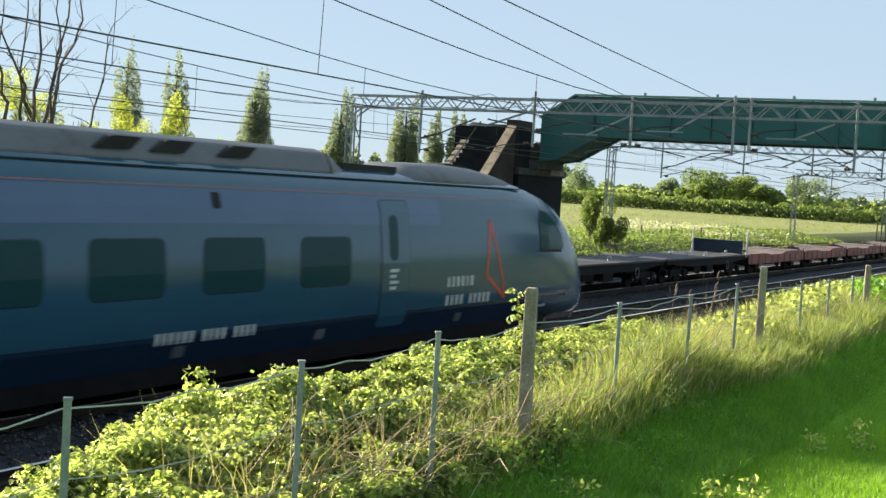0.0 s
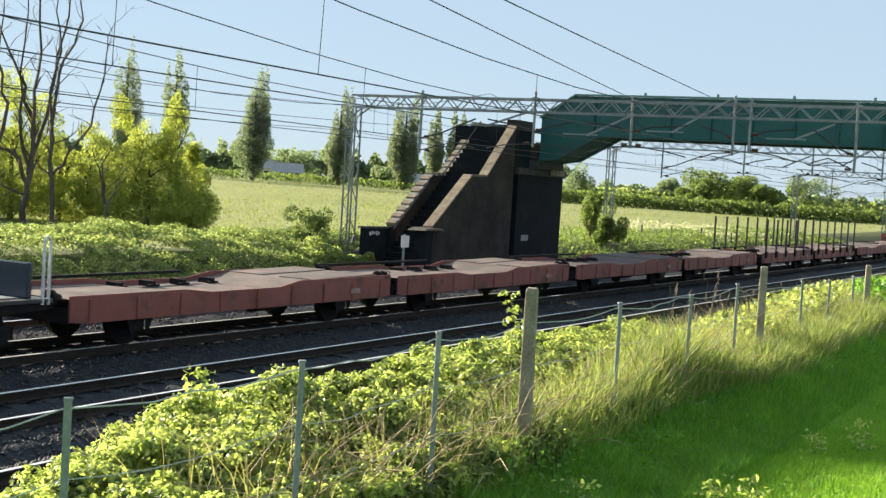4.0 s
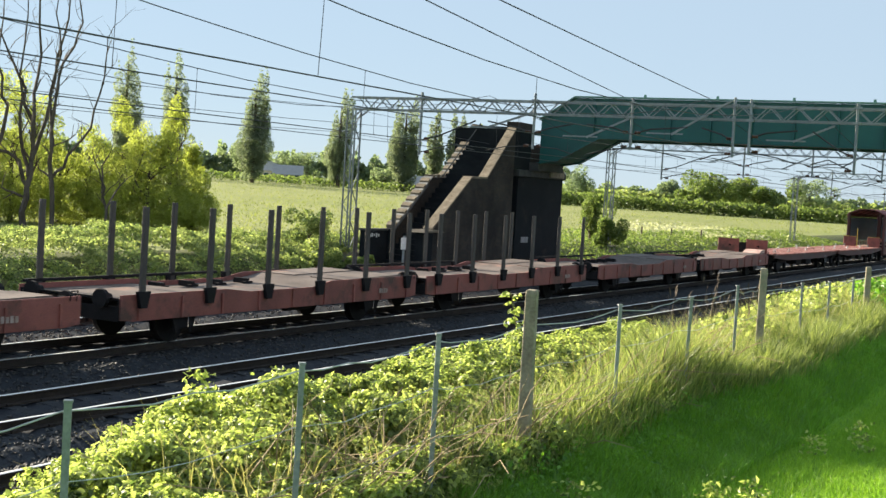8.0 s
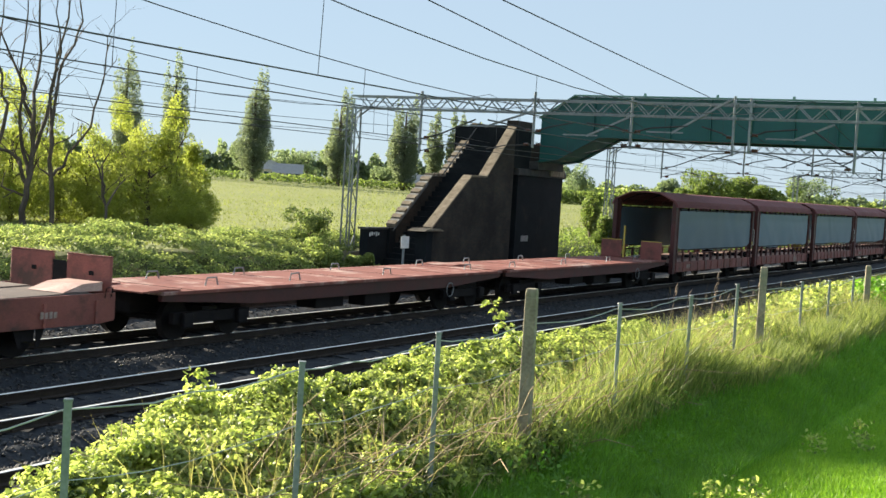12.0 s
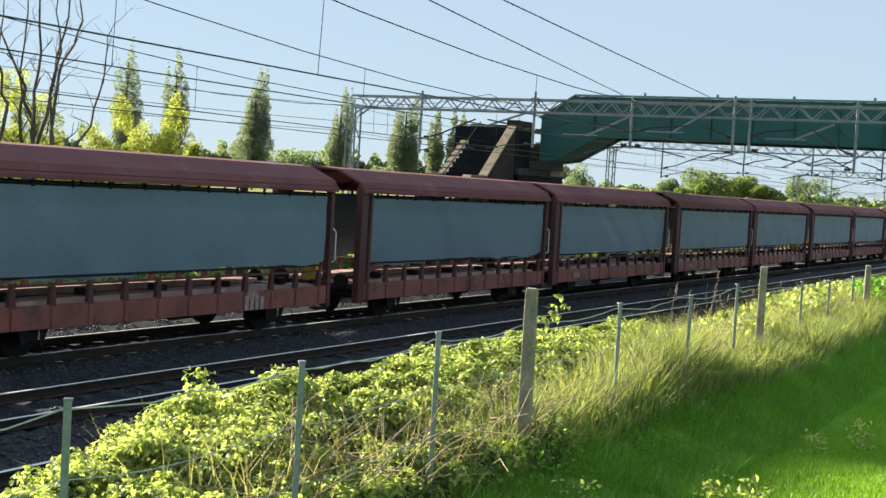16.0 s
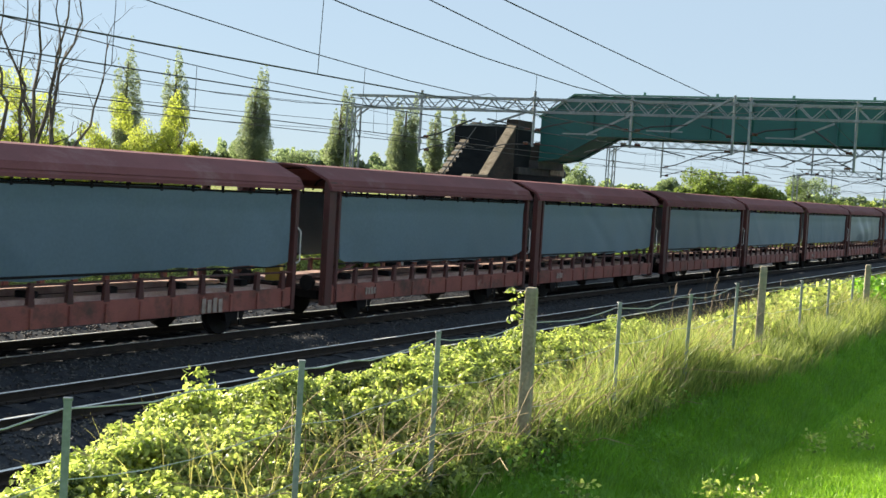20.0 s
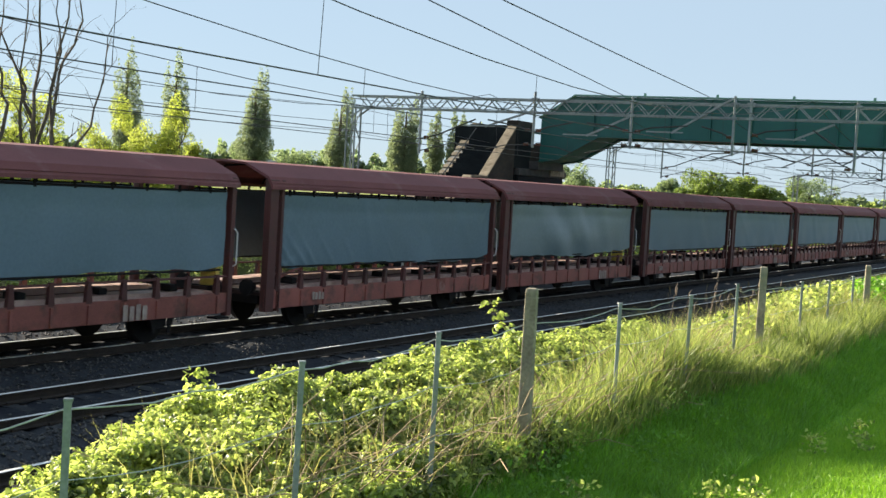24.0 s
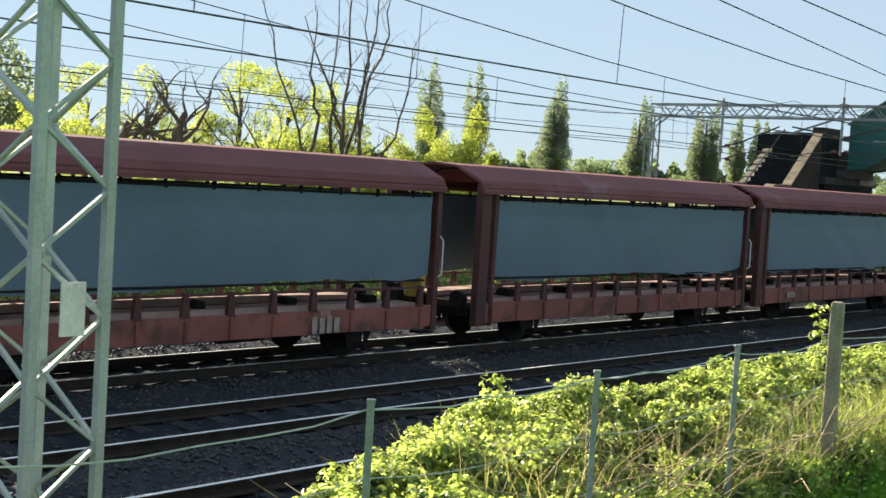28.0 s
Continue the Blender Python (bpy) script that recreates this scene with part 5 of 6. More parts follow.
NOSE = [(-5.6, 3.68, 1.0), (-4.8, 3.65, 1.0), (-4.0, 3.58, 0.99), (-3.25, 3.44, 0.975), (-2.5, 3.21, 0.95), (-1.87, 2.92, 0.915), (-1.35, 2.58, 0.875), (-0.88, 2.18, 0.82), (-0.52, 1.80, 0.75), (-0.22, 1.42, 0.66), (0.03, 1.08, 0.54), (0.20, 0.82, 0.41), (0.28, 0.62, 0.25)]


def side_y(x, z):
    """Half-width of the body at x and height z."""
    top, nr = float(np.interp(x, [n[0] for n in NOSE], [n[1] for n in NOSE])), float(np.interp(x, [n[0] for n in NOSE], [n[2] for n in NOSE]))
    zz = 0.36 + (z - 0.36) * (3.68 - 0.36) / (top - 0.36)
    return nr * float(np.interp(zz, [p[1] for p in HALF[1:]], [p[0] for p in HALF[1:]]))


def side_plate(x0, x1, z0, z1, s, out, round_=0.12, shape=None):
    """A plate that lies on the body side, with rounded corners, or of a given outline."""
    r = min(round_, (x1 - x0) / 2.2, (z1 - z0) / 2.2)
    pts = []
    if shape:
        pts = shape
    else:
        for cx, cz, a0 in ((x1 - r, z1 - r, 0), (x0 + r, z1 - r, 90), (x0 + r, z0 + r, 180), (x1 - r, z0 + r, 270)):
            for k in range(4):
                a = radians(a0 + 30 * k)
                pts.append((cx + r * math.cos(a), cz + r * math.sin(a)))
    # cut into slices along the height so that it follows the curve of the side
    bm = bmesh.new()
    bm.faces.new([bm.verts.new((x, 0, z)) for x, z in pts])
    zs = [0.50, 0.70, 0.90, 1.12, 1.35, 1.62, 1.90, 2.15, 2.40, 2.62, 2.85, 3.02, 3.18]
    for z in zs:
        bmesh.ops.bisect_plane(bm, geom=bm.verts[:] + bm.edges[:] + bm.faces[:], plane_co=(0, 0, z), plane_no=(0, 0, 1))
    for x in (-4.8, -4.1, -3.4, -2.7, -2.1, -1.6, -1.15, -0.8):
        bmesh.ops.bisect_plane(bm, geom=bm.verts[:] + bm.edges[:] + bm.faces[:], plane_co=(x, 0, 0), plane_no=(1, 0, 0))
    for v in bm.verts:
        v.co.y = s * (side_y(v.co.x, v.co.z) + out)
    bm.verts.index_update()
    g = Geo().add([v.co[:] for v in bm.verts], [[v.index for v in fc.verts] for fc in bm.faces])
    bm.free()
    return g


def make_coach(cab):
    """A passenger coach 24 m long, its right end at x = 0; with a streamlined cab or plain."""
    w = thing("passenger_train_coach", "dark teal and navy high-speed train " + ("driving car with streamlined nose" if cab else "coach with dark windows"), "train", "passenger train")
    L = 24.0
    rings = [body_ring(-L)] + [body_ring(x) for x in (-18.0, -12.0, -8.0)]
    rings += [body_ring(*n) for n in NOSE] if cab else [body_ring(-0.3), body_ring(0, 3.64, 0.98)]
    part("body", loft(rings), M["train_teal"], w, smooth=True)
    end = -0.9 if cab else -0.2
    for s in (-1, 1):
        part("lower_band", side_plate(-L + 0.1, end - 1.2 if cab else end, 0.42, 0.97, s, 0.004, 0.02), M["train_navy"], w, "deep navy lower band")
        # painted sky reflection, only on the side that faces the camera
        part("side_band", side_plate(-L + 0.1, -8.9 if cab else end, 2.62, 3.14, s, 0.003, 0.02), M["train_sky_sheen"], w, "sky reflection painted as a lighter blue upper band") if s < 0 else None
        part("waist_stripe", side_plate(-L + 0.2, -5.4 if cab else end, 3.165, 3.185, s, 0.004, 0.005), M["stripe"], w, "thin dull red line")
        part("roof_edge", Geo().box(-L + 0.2, s * 1.0 - 0.015, 3.42, -4.6 if cab else end, s * 1.0 + 0.015, 3.445), M["rubber"], w)
        xw = [-23.0, -20.55, -18.15, -15.7, -13.1] if cab else [-22.3, -20.0, -17.6, -15.2, -12.8, -10.4, -8.0, -5.6, -3.2]
        for x in xw:
            fr = part("window", side_plate(x - 0.78, x + 0.78, 1.56, 2.40, s, 0.008, 0.14), M["glass"], w)
            part("window_seal", side_plate(x - 0.80, x + 0.80, 1.54, 2.42, s, 0.004, 0.16), M["train_navy"], fr)
        xd = -10.72 if cab else -23.4
        dr = part("door", side_plate(xd - 0.52, xd + 0.52, 0.70, 3.06, s, 0.010, 0.08), M["train_teal"], w)
        part("door_gap", side_plate(xd - 0.55, xd + 0.55, 0.67, 3.09, s, 0.005, 0.08), M["train_navy"], dr)
        part("door_window", side_plate(xd - 0.24, xd + 0.08, 1.95, 2.80, s, 0.016, 0.14), M["glass"], dr)
        for k in range(4):
            part("notice", side_plate(xd - 0.22, xd + (0.10 if k % 2 else 0.02), 1.40 + 0.11 * k, 1.46 + 0.11 * k, s, 0.015, 0.01), M["train_white"], dr)
        for xv in (-13.1, -7.9, -16.9):
            part("step_light", side_plate(xv - 0.14, xv + 0.14, 0.62, 0.80, s, 0.010, 0.03), M["train_grey"], w, "small pale hatch")
    part("roof_panel", Geo().prism([(-0.86, 3.50), (-0.70, 3.86), (-0.45, 3.93), (0.45, 3.93), (0.70, 3.86), (0.86, 3.50)], "x", -L + 0.4, -12.3 if cab else -1.0), M["train_grey"], w, "grey roof equipment fairing", bevel=0.05)
    if cab:
        part("fairing_end", Geo().add([(-12.3, y, z) for y, z in ((-0.86, 3.50), (-0.70, 3.86), (0.70, 3.86), (0.86, 3.50))] + [(-11.6, y, z) for y, z in ((-0.86, 3.46), (-0.70, 3.50), (0.70, 3.50), (0.86, 3.46))], [(0, 1, 5, 4), (1, 2, 6, 5), (2, 3, 7, 6), (3, 0, 4, 7), (4, 5, 6, 7)]), M["train_grey"], w)
    for x0 in (-18.4, -17.2, -15.6):
        part("roof_vent", Geo().prism([(x0, 3.66), (x0 + 0.35, 3.84), (x0 + 1.0, 3.84), (x0 + 0.75, 3.66)], "y", -0.84, -0.70), M["rubber"], w)
    part("air_intake", side_plate(-16.2, -16.0, 2.85, 3.10, -1, 0.015, 0.05), M["rubber"], w)
    if cab:
        hump = [[(x, y * k, 3.40 + (zz - 3.40) * h) for y, zz in ((-1.0, 3.38), (-0.80, 3.70), (-0.4, 3.86), (0.4, 3.86), (0.80, 3.70), (1.0, 3.38))] for x, k, h in ((-9.6, 0.95, 0.3), (-9.0, 1.0, 0.9), (-7.6, 1.0, 1.0), (-6.0, 0.98, 0.9), (-5.0, 0.92, 0.70), (-4.2, 0.75, 0.35))]
        part("cab_roof", loft(hump), M["train_grey"], w, "grey domed cab roof", smooth=True)
        part("roof_gap", Geo().box(-11.6, -0.6, 3.5, -9.6, 0.6, 3.72), M["rubber"], w)
        part("antenna_pod", Geo().prism([(-7.2, 3.84), (-7.0, 3.90), (-6.0, 3.86), (-5.9, 3.80)], "y", -0.3, 0.3), M["rubber"], w)
        g = Geo()
        rows_ = [(-3.8, 3.56, 0.55), (-3.15, 3.425, 0.66), (-2.5, 3.225, 0.74), (-1.87, 2.935, 0.80), (-1.35, 2.60, 0.80), (-0.93, 2.24, 0.72)]
        for x, z, hw in rows_:
            for y in (-1, -0.5, 0, 0.5, 1):
                g.v.append((x, y * hw, z + 0.012 - 0.10 * abs(y) ** 2.2))
        g.f += [(i * 5 + k, i * 5 + k + 1, i * 5 + 6 + k, i * 5 + 5 + k) for i in range(5) for k in range(4)]
        part("windscreen", g, M["glass"], w, smooth=True)
        for s in (-1, 1):
            part("cab_side_window", side_plate(0, 0, 0, 0, s, 0.010, shape=[(-3.95, 2.08), (-3.95, 2.72), (-3.75, 2.92), (-3.45, 2.88), (-2.9, 2.66), (-2.55, 2.38), (-2.45, 2.14), (-2.6, 2.04)]), M["glass"], w)
            part("cab_window_seal", side_plate(0, 0, 0, 0, s, 0.006, shape=[(-4.0, 2.02), (-4.0, 2.74), (-3.78, 2.98), (-3.42, 2.94), (-2.85, 2.70), (-2.5, 2.42), (-2.38, 2.12), (-2.56, 1.98)]), M["rubber"], w)
            tri = [(-6.65, 2.74), (-6.80, 1.54), (-5.80, 1.02)]
            for (xa, za), (xb, zb) in zip(tri, tri[1:] + tri[:1]):
                d = Vector((xb - xa, zb - za)).normalized()
                nrm = Vector((-d.y, d.x)) * 0.045
                part("painted_mark", side_plate(0, 0, 0, 0, s, 0.008, shape=[(xa - nrm.x, za - nrm.y), (xb - nrm.x, zb - nrm.y), (xb + nrm.x, zb + nrm.y), (xa + nrm.x, za + nrm.y)]), M["orange"], w, "open orange triangle")
            for row, z, xa, n, wd in ((0, 1.36, -8.6, 6, 1.25), (1, 0.98, -8.6, 10, 2.1)):
                for k in range(n):
                    if (row, k) != (1, 4):
                        x = xa + wd * k / n
                        part("painted_mark", side_plate(x, x + wd / n * 0.55, z, z + 0.21, s, 0.008, 0.01), M["train_white"], w)
            for k in range(16):
                if k not in (6, 11):
                    x = -17.5 + 2.5 * k / 16
                    part("painted_mark", side_plate(x, x + 0.09, 0.84, 1.02, s, 0.009, 0.01), M["train_white"], w)
            part("painted_mark", side_plate(-3.75, -3.35, 0.70, 0.77, s, 0.010, 0.01), M["train_white"], w)
        part("nose_skirt", Geo().prism([(-3.2, 0.18), (-0.62, 0.20), (-0.17, 0.38), (-0.12, 0.60), (-3.2, 0.60)], "y", -0.80, 0.80), M["train_navy"], w, bevel=0.06)
        part("nose_front", loft([body_ring(x, tp, nr, 0.44) for x, tp, nr in ((-0.02, 1.10, 0.545), (0.22, 0.83, 0.42), (0.30, 0.62, 0.26))]), M["train_white"], w, "pale nose tip", smooth=True)
    part("underframe_skirt", Geo().prism([(-1.14, 0.20), (1.14, 0.20), (1.20, 0.50), (-1.20, 0.50)], "x", -L + 0.3, -3.2 if cab else -0.4), M["dark_steel"], w)
    for xb in (-L + 3.5, -5.9 if cab else -3.5):
        bg = part("bogie", Geo().box(xb - 1.9, -1.1, 0.3, xb + 1.9, 1.1, 0.55), M["dark_steel"], w)
        for d in (-1.35, 1.35):
            for s in (-1, 1):
                part("wheel", Geo().tube([(xb + d, s * 0.68, 0.43), (xb + d, s * 0.82, 0.43)], 0.43, 20), M["dark_steel"], bg)
    return w


# consist of the freight train: left end of each wagon along the track at 8 s
TRAIN = []


def add_wagon(u, ob):
    TRAIN.append((u, ob))
    return ob


flat_a = add_wagon(-53.75, make_flat(12.85))
for u in (-66.75, -79.75, -92.75, -105.75):
    add_wagon(u, copy_thing(flat_a, Matrix()))
add_wagon(-40.75, make_flat(11.8, end_board=True))
low_a = add_wagon(-28.5, make_low_wagon(11.2))
for u in (-16.9, -5.0, 6.65):
    add_wagon(u, copy_thing(low_a, Matrix()))
low_s = add_wagon(18.9, make_low_wagon(11.2, stanchions=True))
add_wagon(30.7, copy_thing(low_s, Matrix()))
add_wagon(43.1, copy_thing(low_a, Matrix()))
add_wagon(54.9, make_low_wagon(11.25, flap=True))
add_wagon(67.45, make_flat(15.2, red=True))
add_wagon(82.95, make_flat(14.7, red=True, end_flap=True))
# covered carriers run in pairs: a short gap inside a pair, a wide one between pairs
cover = {key: make_covered(L, seed, slack, mark) for key, L, seed, slack, mark in (
    ("first", 11.7, 1, 0, 2), ("a", 11.14, 1, 0, 2), ("b", 11.14, 2, 0, 1), ("c", 11.14, 3, 0, 0), ("d", 11.14, 4, 0, 2), ("e", 11.14, 5, 1, 2), ("f", 11.14, 6, 2, 1))}
add_wagon(98.45, cover["first"])
used = set()
for k, key in enumerate("bcdabadcbefabcdabcdab", 1):
    u = 99.14 + 12.06 * (k - k % 2) + (11.77 if k % 2 else 0.0)
    add_wagon(u, copy_thing(cover[key], Matrix()) if key in used else cover[key])
    used.add(key)
cab_car = make_coach(True)
coach = make_coach(False)


# ---- plants ----
def crown_points(n, rng, lobes):
    """Points near the skins of several lobes (x, y, z, rx, ry, rz)."""
    lobes = np.asarray(lobes, dtype=float)
    vol = (lobes[:, 3] * lobes[:, 4] + lobes[:, 4] * lobes[:, 5])
    k = rng.choice(len(lobes), n, p=vol / vol.sum())
    d = rng.normal(size=(n, 3))
    d /= np.linalg.norm(d, axis=1)[:, None]
    r = rng.uniform(0.35, 1.0, (n, 1)) ** 0.45
    return lobes[k, :3] + d * r * lobes[k, 3:]


def clump_leaves(centres, radii, per, rng, flat=0.8, lift=0.6, jitter=0.45):
    """Places and facings of leaves on many small domed clumps."""
    c, r = np.repeat(np.asarray(centres, dtype=float), per, 0), np.repeat(np.asarray(radii, dtype=float), per)[:, None]
    d = rng.normal(size=c.shape)
    d /= np.linalg.norm(d, axis=1)[:, None]
    d[:, 2] = np.where(d[:, 2] < -0.25, -d[:, 2], d[:, 2])
    p = c + d * r * rng.uniform(0.62, 1.08, (len(c), 1)) * np.array([1, 1, flat])
    nor = 0.8 * d + np.array([0, 0, lift]) + rng.normal(0, jitter, c.shape)
    return p, nor / np.linalg.norm(nor, axis=1)[:, None]


def limb(geo, rng, p, d, length, r, depth, bend=0.25, split=3):
    """A branch that forks, thinning out."""
    pts, rad = [Vector(p)], [r]
    d = Vector(d).normalized()
    n = 4
    for k in range(n):
        d = (d + Vector(rng.normal(0, bend * 0.5, 3)) + Vector((0, 0, 0.06))).normalized()
        pts.append(pts[-1] + d * length / n)
        rad.append(r * (1 - 0.45 * (k + 1) / n))
    geo.tube(pts, rad, 6 if r > 0.04 else 4, False)
    if depth:
        for k in range(split):
            i = int(rng.integers(2, n + 1))
            nd = (d + Vector(rng.normal(0, 0.55, 3)) + Vector((0, 0, 0.1))).normalized()
            limb(geo, rng, pts[i], nd, length * rng.uniform(0.5, 0.8), rad[i] * 0.7, depth - 1, bend, split)


def make_tree(name, label, x, y, trunk_h, lobes, leaves, size, mat, seed, trunk_r=0.2, category="tree", group="", up=0.4, droop=0.0, reach=0.35):
    rng = np.random.default_rng(seed)
    z = land(x, y)
    t = thing(name, label, category, group, pose(x, y, z))
    g = Geo()
    g.tube([(0, 0, -0.3), (0.05, 0, trunk_h * 0.3), (0, 0.06, trunk_h * 0.7), (0.05, 0, trunk_h)], [trunk_r * 1.25, trunk_r, trunk_r * 0.75, trunk_r * 0.4], 8)
    for k in range(6):
        a = rng.uniform(0, 6.28)
        limb(g, rng, (0, 0, trunk_h * rng.uniform(0.35, 0.95)), (math.cos(a), math.sin(a), 0.9), trunk_h * reach, trunk_r * 0.4, 1)
    part("trunk", g, M["bark"], t)
    part("crown", leaf_mesh("crown", crown_points(leaves, rng, lobes), size, mat, rng, droop, 0.65, up), None, t)
    return t


def at_view(px_deg, rng_m):
    """Ground place in a direction (degrees from +y towards +x) at a distance."""
    return rng_m * math.sin(radians(px_deg)), rng_m * math.cos(radians(px_deg))


def make_poplars():
    # each tree: heading, distance, then its plumes as heading and the angle of the tip above the level
    rows = [
        (48.35, 250, ((48.47, 5.53, 1.0), (47.99, 4.56, 0.8), (48.75, 4.3, 0.8), (48.2, 3.6, 0.9))),
        (50.35, 255, ((50.41, 5.22, 0.9), (49.97, 4.60, 0.7), (50.69, 4.13, 0.8), (50.2, 3.8, 0.9))),
        (53.70, 250, ((54.09, 4.74, 0.8), (53.85, 4.62, 0.8), (53.45, 3.5, 0.9), (53.15, 2.3, 0.9), (54.1, 3.4, 1.0), (53.6, 4.0, 0.8))),
        (57.35, 260, ((57.50, 4.09, 0.9), (57.75, 4.05, 0.7), (57.15, 3.1, 0.9), (56.95, 2.2, 0.8))),
        (60.15, 262, ((60.53, 3.96, 0.8), (60.30, 3.5, 0.8), (59.77, 3.68, 0.8), (59.95, 3.4, 0.8), (60.5, 2.6, 0.9), (59.6, 2.4, 0.7))),
        (61.45, 266, ((61.51, 3.42, 0.7), (61.25, 2.9, 0.7), (61.65, 2.5, 0.7))),
        (62.40, 264, ((62.22, 3.46, 0.7), (62.61, 3.36, 0.7), (62.40, 2.6, 0.8), (62.05, 2.3, 0.6))),
        (63.25, 268, ((63.37, 2.92, 0.6), (63.10, 2.5, 0.6))),
    ]
    for k, (a, d, plumes) in enumerate(rows):
        x, y = at_view(a, d)
        z = land(x, y)
        rng = np.random.default_rng(k + 60)
        lobes, h = [], 0
        for ap, el, wide in plumes:
            off = d * radians(ap - a)
            top = EYE.z + d * math.tan(radians(el)) - z
            h = max(h, top)
            n = int(top / 0.85)
            for i in range(n):
                t = i / (n - 1)
                out = off * (0.45 + 0.55 * min(1, t * 1.6))
                rr = (1.45 * wide * (0.40 + 0.60 * min(1, t * 3)) * (1 - t ** 3.2) + 0.30) * rng.uniform(0.55, 1.15)
                jx, jy = rng.normal(0, 0.48 * wide) * (1.1 - t), rng.normal(0, 0.7)
                ca, sa = math.cos(radians(a)), math.sin(radians(a))
                lobes.append(((out + jx) * ca + jy * sa, -(out + jx) * sa + jy * ca, 1.2 + (top - 1.6) * t, rr, rr, rr * rng.uniform(0.7, 1.3)))
        make_tree("poplar_tree", "tall narrow grey-green poplar with split upright plumes", x, y, h * 0.8, lobes, 4600 * len(plumes), 0.30, M["poplar"], k + 20, 0.35, "tree", "poplars", reach=0.06)


def make_near_trees():
    # pale green willow thicket across the tracks
    for a, d, h, w, seed in ((48.3, 66, 6.0, 1.8, 1), (47.0, 67, 4.8, 2.2, 2), (50.3, 65, 6.3, 1.7, 3), (51.2, 66, 4.2, 1.3, 6), (49.4, 64, 4.8, 2.4, 7), (43.9, 66, 7.0, 2.0, 4), (42.2, 66, 4.8, 2.4, 5), (45.8, 67, 4.2, 2.2, 8)):
        rng = np.random.default_rng(seed)
        x, y = at_view(a, d)
        lobes = [(0, 0, h * 0.25, w * 1.15, w * 1.15, h * 0.28)]
        for k in range(46):
            ang, t = rng.uniform(0, 6.28), rng.uniform(0.0, 1)
            q = w * (1.25 - 0.95 * t) * rng.uniform(0.2, 1)
            g = w * rng.uniform(0.10, 0.24) * (1.2 - 0.5 * t)
            lobes.append((q * math.cos(ang), q * math.sin(ang), h * (0.12 + 0.84 * t), g, g, h * rng.uniform(0.05, 0.12)))
        make_tree("willow_bush", "bushy yellow-green willow at the edge of the field", x, y, h * 0.6, lobes, 19000, 0.088, M["willow"], seed + 40, 0.12, "tree", "willows", droop=0.35)
    # trees seen further round to the left
    for a, d, h, w, seed in ((36.4, 76, 7.4, 3.0, 11), (40.3, 72, 8.0, 3.0, 12), (34.0, 76, 7.2, 3.0, 13), (32.0, 72, 5.4, 3.2, 14), (42.3, 78, 7.6, 2.6, 15), (38.4, 70, 5.2, 2.8, 16), (44.8, 76, 6.0, 2.6, 17)):
        rng = np.random.default_rng(seed)
        x, y = at_view(a, d)
        lobes = []
        for k in range(20):
            ang, t = rng.uniform(0, 6.28), rng.uniform(0.05, 1)
            q = w * (1.1 - 0.5 * t) * rng.uniform(0.2, 1)
            lobes.append((q * math.cos(ang), q * math.sin(ang), h * t, w * 0.24, w * 0.24, h * 0.10))
        make_tree("willow_tree", "open-crowned pale willow with thin hanging leaves", x, y, h * 0.8, lobes, 9000, 0.11, M["willow"], seed + 40, 0.16, "tree", "willows", droop=0.4)
    x, y = at_view(29.8, 95)
    make_tree("dark_tree", "round dense dark green tree", x, y, 6, [(0, 0, 6.5, 3.6, 3.6, 4.4), (1.5, 0, 4, 2.6, 2.6, 3)], 5000, 0.4, M["poplar"], 77, 0.3, "tree")
    # dead trees: main limbs set out across the view, twigs grown from them
    bare = (
        (44.5, 62, 0.17, 5, [[(0, -0.4), (0.03, 1.2), (0.1, 2.4), (0.2, 4.0), (0.32, 6.0), (0.25, 8.6)], [(0.05, 1.6), (-0.3, 2.4), (-1.5, 3.1), (-2.0, 4.5), (-2.8, 6.4), (-3.5, 8.2)],
                             [(0.05, 1.9), (-0.35, 3.2), (-0.4, 5.2), (-0.3, 8.2)], [(0.1, 2.4), (0.6, 3.8), (0.95, 5.2), (1.25, 7.2), (1.5, 9.2)], [(-1.2, 2.9), (-0.9, 4.2), (-1.3, 5.6), (-1.2, 7.8)], [(0.25, 3.2), (-0.2, 4.8), (-0.9, 6.0), (-1.6, 7.6)]]),
        (45.57, 60, 0.125, 8, [[(0, -0.4), (-0.05, 1.9), (-0.1, 3.4), (0.05, 5.2), (0.6, 6.6), (0.8, 8.4)], [(-0.05, 1.9), (0.5, 2.7), (1.35, 4.2), (1.75, 5.8), (1.9, 7.0)], [(-0.08, 3.0), (-0.3, 4.6), (0.0, 6.6), (-0.2, 8.4)]]),
        (42.85, 63, 0.10, 9, [[(0, -0.4), (-0.3, 0.8), (-0.8, 1.9), (-2.0, 3.4), (-3.2, 4.6)], [(-0.6, 1.5), (-0.9, 3.0), (-0.7, 4.4)], [(-1.4, 2.7), (-2.6, 3.0), (-3.4, 3.6)]]),
        (47.6, 61, 0.09, 12, [[(0, -0.4), (0.1, 1.0), (-0.2, 2.0), (-0.5, 2.9)], [(0.1, 1.0), (0.7, 1.8), (1.2, 2.2)], [(0, 1.4), (-0.1, 2.4), (0.3, 3.2)]]),
    )
